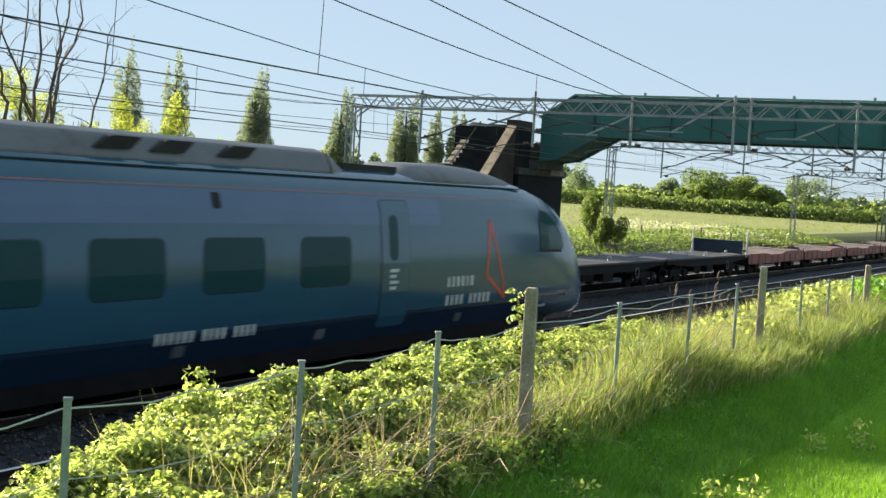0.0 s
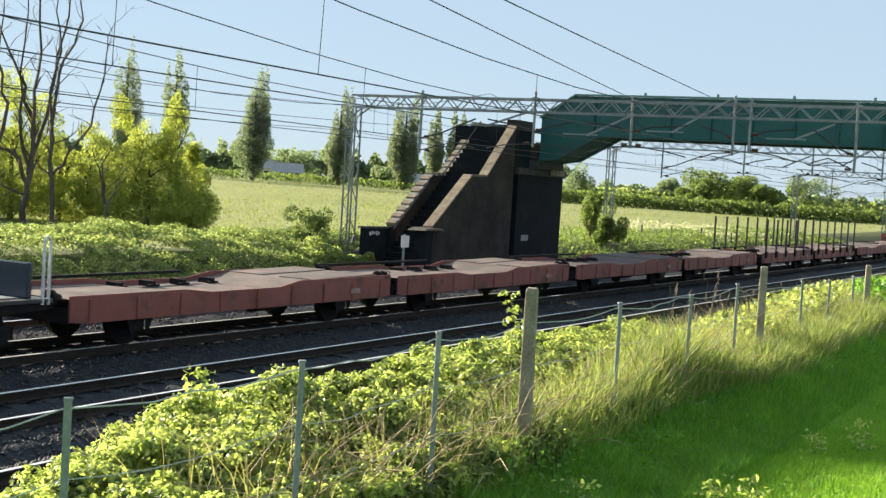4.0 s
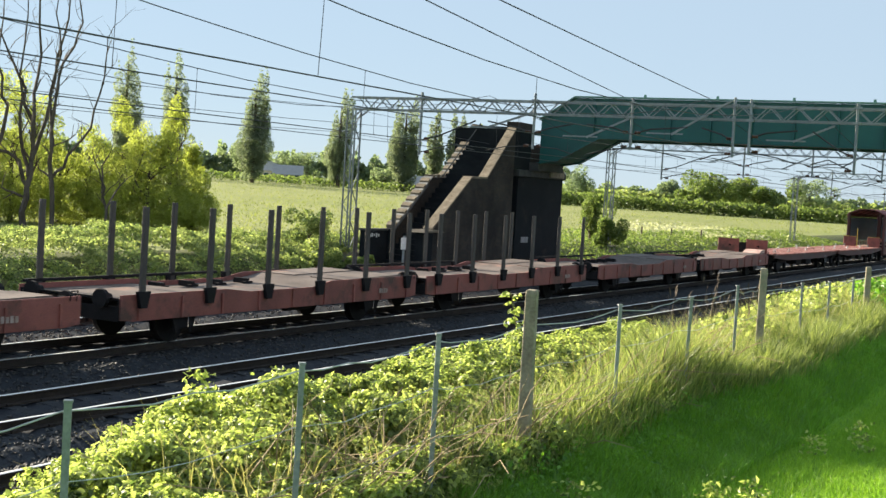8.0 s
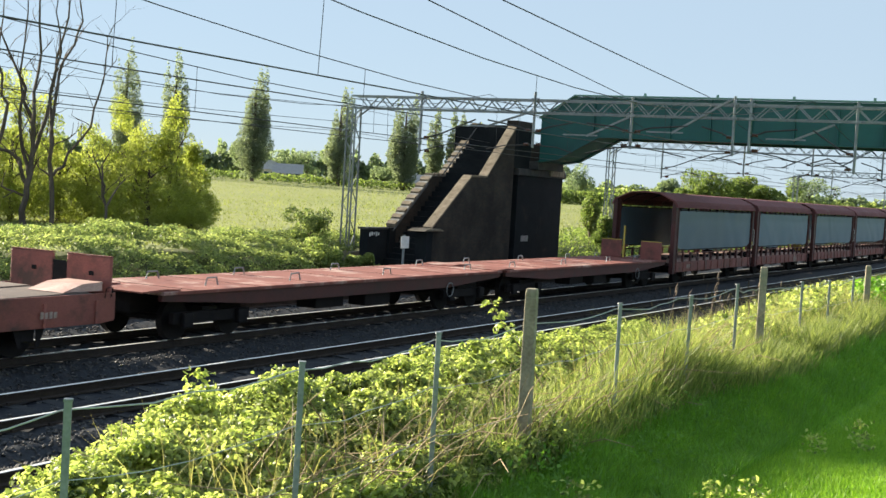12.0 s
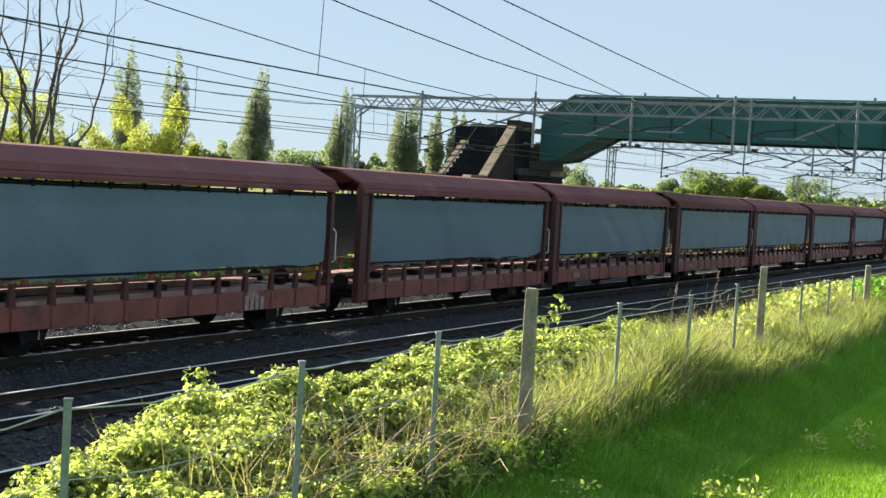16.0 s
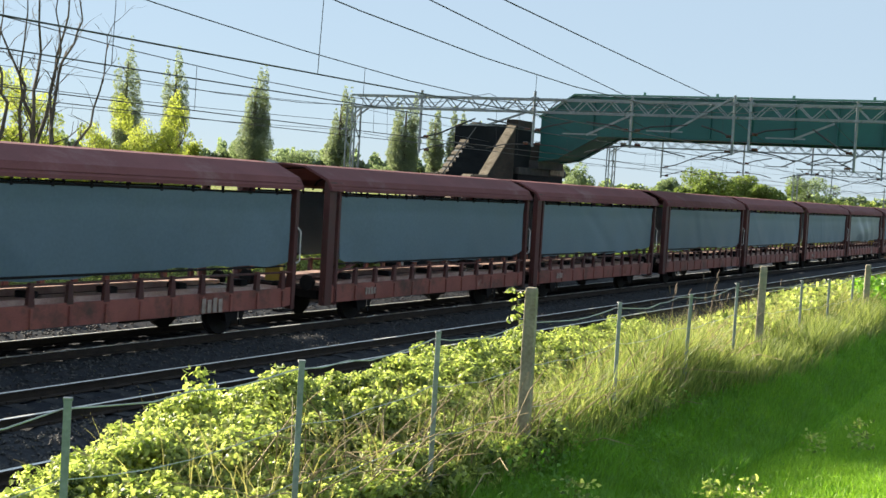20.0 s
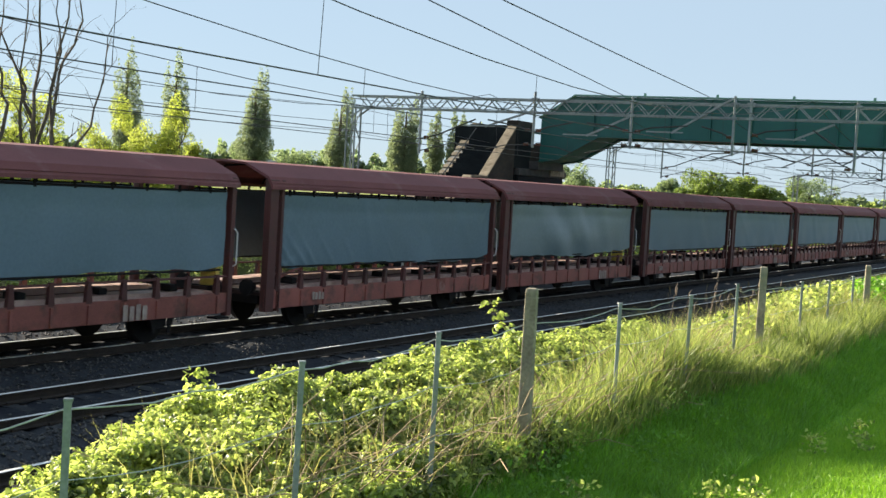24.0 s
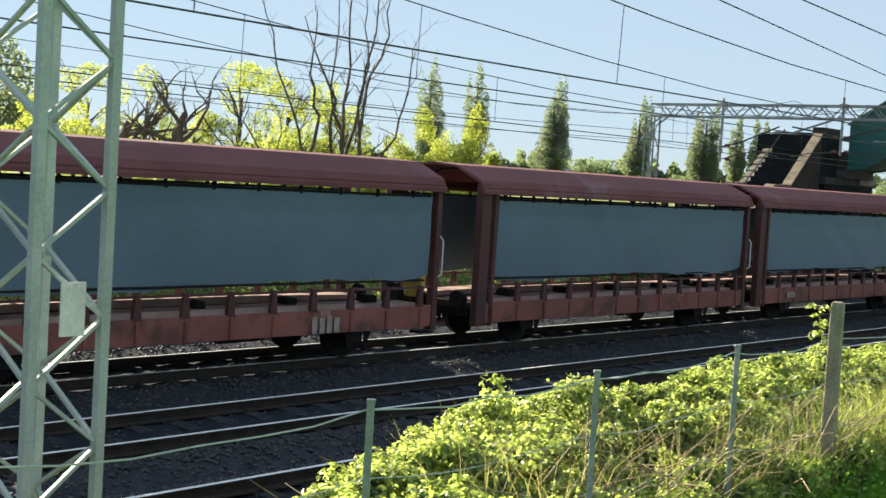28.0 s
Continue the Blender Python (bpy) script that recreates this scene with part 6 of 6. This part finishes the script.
    for a, d, r, seed, limbs in bare:
        rng = np.random.default_rng(seed)
        x, y = at_view(a, d)
        t = thing("bare_tree", "leafless grey dead tree with upright forked limbs", "tree", "bare trees", pose(x, y, land(x, y), 0, 0, -a))
        for k, ln in enumerate(limbs):
            rr = r * 0.95 if k == 0 else r * 0.6
            pts = [(u * 1.12 + rng.normal(0, 0.04), rng.normal(0, 0.12) * i, v if v < 1 else 1 + (v - 1) * 1.34) for i, (u, v) in enumerate(ln)]
            bent = [pts[0]]
            for p0, p1 in zip(pts[:-1], pts[1:]):
                bent += [tuple((1 - f) * a_ + f * b_ + rng.normal(0, 0.09) for a_, b_ in zip(p0, p1)) for f in (0.33, 0.67)] + [p1]
            pts = bent
            n = len(pts)
            o = part("trunk" if k == 0 else "limb", Geo().tube(pts, [rr * (1 - 0.8 * i / (n - 1)) for i in range(n)], 7, False), M["dead_bark"], t)
            tw = Geo()
            for i in range(3, n):
                for q in range(1):
                    dr = (rng.normal(0, 0.8), rng.normal(0, 0.5), 0.9)
                    limb(tw, rng, pts[i], dr, rng.uniform(0.6, 1.3), max(0.012, rr * (1 - 0.8 * i / (n - 1)) * 0.45), 1, 0.35, 2)
            part("twig_spray", tw, M["bark"], o)["kind"] = "stuff"
    for a, d, h, seed in ((35.6, 66, 4.6, 31), (37.9, 66, 5.2, 33)):
        rng = np.random.default_rng(seed)
        x, y = at_view(a, d)
        t = thing("broken_tree", "thick broken dead trunk with a few twisted limbs", "tree", "bare trees", pose(x, y, land(x, y)))
        g = Geo()
        g.tube([(0, 0, -0.3), (0.1, 0, h * 0.4), (-0.2, 0.1, h * 0.8), (0.1, 0, h)], [0.4, 0.33, 0.28, 0.1], 8)
        for k in range(5):
            ang = rng.uniform(0, 6.28)
            limb(g, rng, (0, 0, h * rng.uniform(0.5, 0.9)), (math.cos(ang), math.sin(ang), 0.4), h * 0.5, 0.12, 2, 0.5, 3)
        part("trunk", g, M["bark"], t)


def make_scrub():
    """Tangled growth on the far bank, and bushes beside it."""
    rng = np.random.default_rng(9)
    n = 4200
    x = rng.uniform(14, 46, n)
    y = 25.15 + 6.2 * rng.random(n) ** 0.9
    y = np.where((x > 43.6) & (y < 27.2), 27.4 + rng.random(n), np.where((x > 42.5) & (y > 25.9) & (y < 27.2), 25.2 + 0.7 * rng.random(n), y))
    c = []
    for a, b in zip(x, y):
        top = 0.74 + 0.34 * noise.noise((a * 0.28, b * 0.35, 2)) + 0.26 * noise.noise((a * 0.9, b * 0.9, 7)) - 0.25 * smooth(36, 42, a)
        c.append((a, b, land(a, b) + top * min(1, max(0.2, (b - 25.0) / 1.5)) - 0.1))
    p, nor = clump_leaves(c, rng.uniform(0.12, 0.36, n), 30, rng, 0.75, 0.7, 0.5)
    tagged(new("scrub_bank", leaf_mesh("scrub_bank", p, 0.092, M["scrub"], rng, 0, 0.62, facing=nor)), "dense tangle of nettles and brambles on the far railway bank", "scrub", kind="stuff")
    # leafy bushes at the foot of the far mast and the stairs
    for bx, by, h, w, seed in ((40.9, 26.9, 1.2, 0.9, 8), (42.6, 28.4, 1.7, 0.9, 9), (42.6, 25.7, 1.0, 0.6, 10), (41.6, 25.7, 0.9, 0.6, 11)):
        r2 = np.random.default_rng(seed)
        lobes = [(r2.normal(0, w * 0.5), r2.normal(0, w * 0.4), h * r2.uniform(0.2, 0.85), w * 0.36, w * 0.36, h * 0.2) for k in range(12)]
        make_tree("bush", "leafy green bush at the foot of the stairs", bx, by, h * 0.5, lobes, 3600, 0.10, M["scrub"], seed + 90, 0.05, "bush", "bushes")
    n = 30000
    x = rng.uniform(57, 130, n)
    y = 25.5 + 9.0 * rng.random(n)
    z = np.array([land(a, b) + (0.42 + 0.45 * noise.noise((a * 0.2, b * 0.3, 2))) for a, b in zip(x, y)]) * (0.5 + 0.5 * rng.random(n) ** 0.4)
    tagged(new("scrub_bank", leaf_mesh("scrub_bank", np.stack([x, y, z], 1), 0.16, M["hedge"], rng, 0, 0.6, 0.5)), "weeds and low bushes on the bank beyond the footbridge", "scrub", kind="stuff")
    for a, d, h, w, seed in ((68.3, 79, 3.2, 0.9, 3), (69.0, 77, 2.0, 0.9, 4)):
        x, y = at_view(a, d)
        r2 = np.random.default_rng(seed)
        lobes = [(r2.normal(0, w * 0.4), r2.normal(0, w * 0.4), h * r2.uniform(0.2, 0.8), w * 0.45, w * 0.45, h * 0.22) for k in range(12)]
        make_tree("bush", "leafy green hawthorn bush beside the mast", x, y, h * 0.5, lobes, 6000, 0.12, M["hedge"], seed + 90, 0.08, "bush", "bushes")


def make_distance():
    """Hedges, woods and farm buildings beyond the field."""
    rng = np.random.default_rng(21)
    def hedge(name, label, a0, a1, d, h, n, size, mat, rough=0.35):
        ang = rng.uniform(a0, a1, n)
        dist = d + rng.normal(0, 2.0, n)
        x, y = dist * np.sin(np.radians(ang)), dist * np.cos(np.radians(ang))
        prof = np.array([h * (1 + rough * noise.noise((q * 2.3, 0, d * 0.1)) + 0.5 * rough * noise.noise((q * 9.0, 0, d * 0.2))) for q in ang])
        z = np.array([land(p, q) for p, q in zip(x, y)]) + prof * rng.random(n) ** 0.7
        tagged(new(name, leaf_mesh(name, np.stack([x, y, z], 1), size, mat, rng, 0, 0.8, 0.5)), label, "hedge", kind="stuff")
    hedge("field_hedge", "thick green hedge along the far side of the pasture", 66.5, 84, 240, 2.4, 26000, 0.42, M["hedge"], 0.3)
    hedge("field_hedge", "low dark field hedge below the poplars", 44, 67, 262, 1.6, 14000, 0.4, M["hedge"], 0.3)
    hedge("far_hedge", "second hedge line further off", 66, 86, 330, 3.0, 9000, 0.9, M["scrub"], 0.5)
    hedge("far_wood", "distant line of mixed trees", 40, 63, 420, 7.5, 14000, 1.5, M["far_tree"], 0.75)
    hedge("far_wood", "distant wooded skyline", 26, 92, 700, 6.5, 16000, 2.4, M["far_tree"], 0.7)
    for a, d, h, w, seed in ((73.3, 250, 8.6, 4.6, 1), (74.6, 255, 7.0, 4.0, 2), (75.6, 252, 5.8, 3.6, 3), (67.6, 300, 9.0, 4.5, 4), (71.4, 330, 6.5, 3.6, 5), (56.0, 300, 7.0, 5.0, 6), (53.2, 330, 9.0, 4.0, 7), (59.3, 290, 4.5, 3.6, 8), (77.3, 330, 8.5, 5.5, 9), (72.6, 246, 5.0, 3.4, 10)):
        x, y = at_view(a, d)
        r2 = np.random.default_rng(seed + 300)
        lobes = [(r2.normal(0, w * 0.45), r2.normal(0, w * 0.45), h * r2.uniform(0.3, 0.85), w * 0.42, w * 0.42, h * 0.2) for k in range(12)]
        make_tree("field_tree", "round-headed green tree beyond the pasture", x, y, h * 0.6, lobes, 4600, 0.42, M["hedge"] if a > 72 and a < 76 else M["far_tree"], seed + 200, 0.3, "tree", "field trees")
    for a, d, L, w, h in ((55.2, 285, 6, 5, 2.0), (61.0, 285, 9, 6, 1.6), (54.2, 300, 5, 5, 2.6)):
        x, y = at_view(a, d)
        b = thing("farmhouse", "low farm building with a grey slate roof beyond the field", "house", "farm buildings", pose(x, y, land(x, y) - 0.3, 0, 0, -a))
        part("wall", Geo().box(-L / 2, -w / 2, 0, L / 2, w / 2, h), M["farm_wall"], b)
        part("roof", Geo().prism([(-w / 2 - 0.3, h - 0.1), (w / 2 + 0.3, h - 0.1), (0, h + 2.0)], "x", -L / 2 - 0.3, L / 2 + 0.3), M["farm_roof"], b)
        for k in range(3):
            part("window", Geo().box(-L / 2 + 1 + k * L / 3.4, -w / 2 - 0.03, 1.0, -L / 2 + 2 + k * L / 3.4, -w / 2, 2.0), M["glass"], b)


CREST = ([3.6, 4.6, 4.9, 5.26, 5.78, 6.16, 6.66, 7.13, 7.67, 8.27, 8.93, 10.3, 12.1, 14.0, 15.7, 16.9, 18.2, 22.0],
         [0.9, 1.45, 1.70, 1.80, 1.92, 2.06, 2.00, 2.08, 2.02, 2.00, 2.07, 2.09, 2.03, 2.04, 1.87, 1.6, 1.4, 1.4])


def hedge_top(x, y):
    """Height of the hedge's skin above the ground: a broad mound that rises from the fence to its crest."""
    crest = 3.4 - (3.4 - float(np.interp(x * 5.0 / y, *CREST))) * y / 5.0
    k = smooth(3.7, 5.9, y)
    z = (1.62 - 0.25 * smooth(13.5, 17.5, x)) * (1 - k) + crest * k - 1.3 * smooth(6.3, 7.6, y)
    z = min(z, crest) - 0.10
    z += 0.09 * noise.noise((x * 1.2, y * 1.2, 1)) + 0.15 * noise.noise((x * 3.3, y * 3.3, 4))
    return max(0.04, z - land(x, y))


def make_hedge_near():
    """Brambles along the near fence, with young shoots standing out of them."""
    rng = np.random.default_rng(14)
    n = 3300
    x, y = 4.3 + 12.8 * rng.random(n) ** 1.2, 3.80 + 3.3 * rng.random(n)
    rad = rng.uniform(0.055, 0.165, n)
    c = [(a, b, land(a, b) + max(0.05, hedge_top(a, b) - 0.45 * r + rng.normal(0, 0.03))) for a, b, r in zip(x, y, rad)]
    p, nor = clump_leaves(c, rad, 112, rng, 0.85, 0.5, 0.6)
    # thin cover below and between the clumps
    m = 60000
    x, y = 4.3 + 12.8 * rng.random(m) ** 1.2, 3.9 + 3.3 * rng.random(m)
    deep = np.array([(a, b, land(a, b) + max(0.03, hedge_top(a, b) - 0.06 - 0.4 * q)) for a, b, q in zip(x, y, rng.random(m))])
    dn = rng.normal(size=(m, 3)) + np.array([0, 0, 1.0])
    p, nor = np.concatenate([p, deep]), np.concatenate([nor, dn / np.linalg.norm(dn, axis=1)[:, None]])
    near = p[:, 0] < 6.9
    h = tagged(new("bramble_hedge", fine_leaf_mesh("bramble_hedge", p[near], 0.045, M["bramble"], rng, ratio=0.62, facing=nor[near])), "sunlit bramble hedge growing through the lineside fence", "hedge", kind="stuff")
    o = part("far_leaves", leaf_mesh("far_leaves", p[~near], 0.046, M["bramble"], rng, 0.05, 0.62, facing=nor[~near]), None, h)
    o["kind"] = "stuff"
    # woody stems inside, and dead canes that lean out
    g1, g2 = Geo(), Geo()
    for k in range(260):
        a, b = rng.uniform(4.8, 15.5), rng.uniform(4.0, 6.8)
        z0 = land(a, b)
        hh = hedge_top(a, b)
        g1.tube([(a, b, z0), (a + rng.normal(0, 0.12), b + rng.normal(0, 0.12), z0 + hh * 0.5), (a + rng.normal(0, 0.3), b + rng.normal(0, 0.3), z0 + hh * 0.95)], [0.008, 0.006, 0.003], 4, False)
    for k in range(230):
        a, b = rng.uniform(6.0, 14.5), rng.uniform(3.8, 4.4)
        z0 = land(a, b) + rng.uniform(0.0, 0.3)
        d = Vector((rng.normal(0, 0.5), rng.normal(-0.1, 0.25), rng.uniform(0.1, 0.6)))
        g2.tube([(a, b, z0), tuple(Vector((a, b, z0)) + d * 0.6), tuple(Vector((a, b, z0)) + d * 1.1 - Vector((0, 0, 0.12)))], [0.005, 0.004, 0.002], 4, False)
    for nm, gg in (("live_canes", g1), ("dead_canes", g2)):
        o = part(nm, gg, M["twig"], h)
        o["kind"] = "stuff"
    # shoots that rise over the crest
    pts = []
    for sx, sy, hh in ((7.03, 5.5, 0.30), (7.94, 5.5, 0.26), (8.66, 5.5, 0.10), (6.68, 5.5, 0.10), (9.8, 5.6, 0.08), (11.2, 5.4, 0.10), (13.1, 5.3, 0.16), (13.4, 5.5, 0.08), (14.0, 5.1, 0.14), (6.3, 5.5, 0.12), (15.2, 5.0, 0.10), (12.0, 5.8, 0.10)):
        base = land(sx, sy) + hedge_top(sx, sy) - 0.1
        for k in range(130):
            t = rng.random()
            pts.append((sx + rng.normal(0, 0.03 + 0.06 * (1 - t)), sy + rng.normal(0, 0.07), base + t * (hh + 0.08)))
    tagged(new("bramble_shoots", fine_leaf_mesh("bramble_shoots", np.array(pts), 0.048, M["bramble"], rng, 0.2, 0.6)), "young upright bramble shoots above the hedge", "hedge", kind="stuff")
    # one long shoot beside the first concrete post, tossed by the wind of the trains
    sh = thing("bramble_shoot", "young leafy bramble shoot swaying beside the concrete fence post", "bramble")
    part("stem", Geo().tube([(0, 0, -0.25), (0.01, 0, 0.1), (0.0, 0.01, 0.35), (0.02, 0, 0.56)], [0.006, 0.005, 0.004, 0.002], 5), M["twig"], sh)
    pl, nl = clump_leaves([(0.05 * math.sin(k * 2.4), 0.05 * math.cos(k * 2.4), 0.10 + 0.045 * k) for k in range(11)], [0.075 - 0.004 * k for k in range(11)], 12, rng, 0.6, 0.3, 0.6)
    part("leaves", fine_leaf_mesh("leaves", pl, 0.050, M["bramble"], rng, ratio=0.62, facing=nl), None, sh)
    # dark bush where the fence runs out of sight
    r2 = np.random.default_rng(5)
    lobes = [(r2.normal(0, 1.2), r2.normal(0, 0.45), r2.uniform(0.0, 0.45), 0.55, 0.5, 0.25) for k in range(14)]
    make_tree("bush", "shaded leafy bush at the end of the fence", 24.5, 3.3, 0.4, lobes, 6000, 0.09, M["nettle"], 401, 0.04, "bush", "bushes")


def make_grass():
    rng = np.random.default_rng(15)
    def spread(n, x0, x1, y0, y1, px=1.0):
        x = x0 + (x1 - x0) * rng.random(n) ** px
        y = rng.uniform(y0, y1, n)
        z = np.array([land(a, b) for a, b in zip(x, y)])
        return np.stack([x, y, z], 1)
    p = spread(36000, 6.8, 32, 3.68, 4.35, 1.3)
    p = p[(p[:, 0] > 12.0) | (rng.random(len(p)) < 0.45)]
    p[:, 1] += np.interp(p[:, 0], [12.3, 14.3, 20], [0.0, -0.35, -0.45]) * rng.random(len(p)) ** 0.5
    p[:, 2] = [land(a, b) for a, b, _ in p]
    hh = np.array([0.40 + 0.22 * noise.noise((a * 0.9, b, 8)) for a, b, _ in p]) * np.clip((p[:, 1] - np.interp(p[:, 0], [12.3, 14.3], [3.5, 3.1])) / 0.4, 0.35, 1) * np.interp(p[:, 0], [6.8, 7.6, 9, 10, 12.5, 13.4, 15, 17, 19], [0.35, 0.6, 1.0, 1.35, 1.6, 1.0, 0.85, 1.1, 0.9])
    tagged(new("tall_grass", blade_mesh("tall_grass", p, hh, 0.0060, M["blade"], rng, 0.55)), "long unmown grass along the foot of the fence", "grass", kind="stuff")
    p = spread(36000, 13.5, 36, 4.2, 8.0, 1.2)
    tagged(new("tall_grass", blade_mesh("tall_grass", p, np.full(len(p), 0.5), 0.006, M["blade"], rng, 0.5)), "sunlit long grass sloping down to the tracks", "grass", kind="stuff")
    p = spread(3000, 5.5, 26, 3.85, 5.2, 1.0)
    q = spread(2500, 12, 24, 5.5, 8.4, 1.0)
    p = np.concatenate([p, q])
    tagged(new("dry_grass", blade_mesh("dry_grass", p, np.full(len(p), 0.62), 0.0035, M["straw"], rng, 0.8)), "dead straw-coloured grass stalks", "grass", kind="stuff")
    p = spread(190000, 6.0, 27, 0.6, 3.5, 1.6)
    tagged(new("lawn_grass", blade_mesh("lawn_grass", p, np.full(len(p), 0.065), 0.0035, M["lawn"], rng, 0.7)), "short bright green mown grass", "grass", kind="stuff")
    # shaded leafy undergrowth along the foot of the fence
    p = spread(60000, 7.5, 30, 2.75, 3.9, 1.3)
    hb = np.array([0.13 + 0.09 * noise.noise((a * 1.1, b * 1.6, 12)) for a, b, _ in p])
    tagged(new("bank_grass", blade_mesh("bank_grass", p, hb, 0.0045, M["nettle"], rng, 0.7)), "soft shaded grass on the low bank below the fence", "grass", kind="stuff")
    n = 9000
    x, y = 8.0 + 21 * rng.random(n) ** 1.2, 2.85 + 1.2 * rng.random(n) ** 0.8
    k = np.array([0.05 + 0.16 * smooth(3.2, 4.0, b) + 0.15 * noise.noise((a * 1.3, b * 2.0, 9)) for a, b in zip(x, y)])
    z = np.array([land(a, b) for a, b in zip(x, y)]) + np.maximum(k, 0.03) * rng.random(n) ** 0.6
    tagged(new("weeds", leaf_mesh("weeds", np.stack([x, y, z], 1), 0.042, M["nettle"], rng, 0.1, 0.6, 0.5)), "shaded dark green weeds at the foot of the fence", "weeds", kind="stuff")
    # a few leafy weeds standing in the mown grass
    pts = []
    for cx, cy in ((9.25, 2.62), (9.55, 2.45), (9.15, 2.30), (12.6, 2.2), (13.3, 2.35), (12.1, 2.5), (8.35, 3.3)):
        for k in range(60):
            t = rng.random()
            pts.append((cx + rng.normal(0, 0.07), cy + rng.normal(0, 0.06), land(cx, cy) + 0.03 + 0.17 * t))
    tagged(new("weeds", leaf_mesh("weeds", np.array(pts), 0.05, M["bramble"], rng, 0.1, 0.6, 0.4)), "small leafy weeds standing in the mown grass", "weeds", kind="stuff")
    # dead reed stalks beyond the fence
    g = Geo()
    for k in range(60):
        a, b = 15.9 + 3.3 * rng.random(), 4.6 + 0.8 * rng.random()
        z0, h = land(a, b), 0.40 + 0.38 * rng.random() + (0.22 if a < 16.6 else 0)
        dx = rng.normal(0.05, 0.16)
        g.tube([(a, b, z0), (a + dx * 0.4, b, z0 + h * 0.6), (a + dx, b + rng.normal(0, 0.05), z0 + h)], [0.006, 0.005, 0.003], 4, False)
        g.tube([(a + dx, b, z0 + h - 0.02), (a + dx * 1.15, b, z0 + h + 0.04), (a + dx * 1.4, b, z0 + h + 0.09)], [0.004, 0.010, 0.003], 4, False)
    tagged(new("dead_stalks", g.mesh("dead_stalks", M["bark"])), "dry brown dead stalks standing behind the fence", "dead stalks", kind="stuff")
    # leafy weeds on the sunny slope beyond the second post
    n = 16000
    x, y = 14.5 + 14 * rng.random(n), 4.2 + 2.6 * rng.random(n)
    z = np.array([land(a, b) + (0.45 + 0.3 * noise.noise((a * 0.8, b * 0.8, 6))) for a, b in zip(x, y)]) - 0.2 * rng.random(n)
    tagged(new("weeds", leaf_mesh("weeds", np.stack([x, y, z], 1), 0.07, M["bramble"], rng, 0.1, 0.7, 0.4)), "leafy weeds on the sunlit bank", "weeds", kind="stuff")


def make_meadow():
    """Tufts of long grass over the pasture, thinner and larger further off."""
    rng = np.random.default_rng(33)
    n = 90000
    a = np.radians(rng.uniform(28, 86, n))
    d = 36 * (250 / 36) ** rng.random(n)
    x, y = d * np.sin(a), d * np.cos(a)
    ok = y > 33
    x, y, d = x[ok], y[ok], d[ok]
    z = np.array([land(p, q) for p, q in zip(x, y)])
    h = (0.10 + 0.0007 * d) * (1 + 0.5 * np.array([noise.noise((p * 0.05, q * 0.05, 1)) for p, q in zip(x, y)]))
    me = blade_mesh("meadow_grass", np.stack([x, y, z], 1), h, 0.035, M["meadow"], rng, 0.8)
    tagged(new("meadow_grass", me), "sunlit pale green and straw pasture grass", "grass", kind="stuff")
    # patch of pale flowers on the pasture
    n = 2600
    a, d = np.radians(rng.normal(72.3, 1.6, n)), rng.normal(118, 9, n)
    x, y = d * np.sin(a), d * np.cos(a)
    z = np.array([land(p, q) for p, q in zip(x, y)]) + 0.35
    tagged(new("field_flowers", leaf_mesh("field_flowers", np.stack([x, y, z], 1), 0.25, M["blossom"], rng, 0, 0.9, 0.8)), "patch of pale flowers in the pasture", "flowers", kind="stuff")
    for k in range(9):
        x, y = at_view(70.5 + 1.25 * k, 96 + 1.5 * k)
        tagged(part("field_post", Geo().tube([(0, 0, -0.2), (0, 0, 0.9)], 0.06, 6), M["bark"], None, "", pose(x, y, land(x, y))), "weathered wooden field fence post", "post", "field posts")


make_poplars()
make_near_trees()
make_scrub()
make_distance()
make_hedge_near()
make_grass()
make_meadow()


# ---- motion ----
def run(t):
    """Metres that the freight train has gone to the left since 8 s."""
    q = (t - 8) / 10
    return 116.84 * q + 4.227 * q ** 2 + 0.140 * q ** 3 - 0.613 * q ** 4 + 0.189 * q ** 5 - 0.12 * max(0.0, t - 26) ** 2


SHOOT_FOOT = Vector((9.52, 4.25, 2.08))


def motions():
    for u, ob in TRAIN:
        walk(ob, [(t, pose(u - run(t), T3, 0)) for t in range(0, 29)])
    for dx, ob in ((0.0, cab_car), (-24.4, coach)):
        walk(ob, [(t, pose(32.4 + dx - 47.0 * t, T2, 0)) for t in (0.0, 0.5, 1.0, 28.0)])
    shoot = bpy.data.objects["bramble_shoot"]
    sway = [(0, -12), (3, -20), (5.5, -16), (7, -17), (8, -17), (9, -2), (10, 4), (11, 14), (12, -35), (14, 0), (15, 10), (16, 28), (17, 18), (18, -10), (20, -12), (21, -14), (23.5, -24), (24, -36), (25, -25), (26, -15), (28, -15)]
    walk(shoot, [(t, Matrix.Translation(SHOOT_FOOT) @ Matrix.Rotation(radians(a), 4, Vector((0.883, 0.469, 0.0)))) for t, a in sway])


motions()
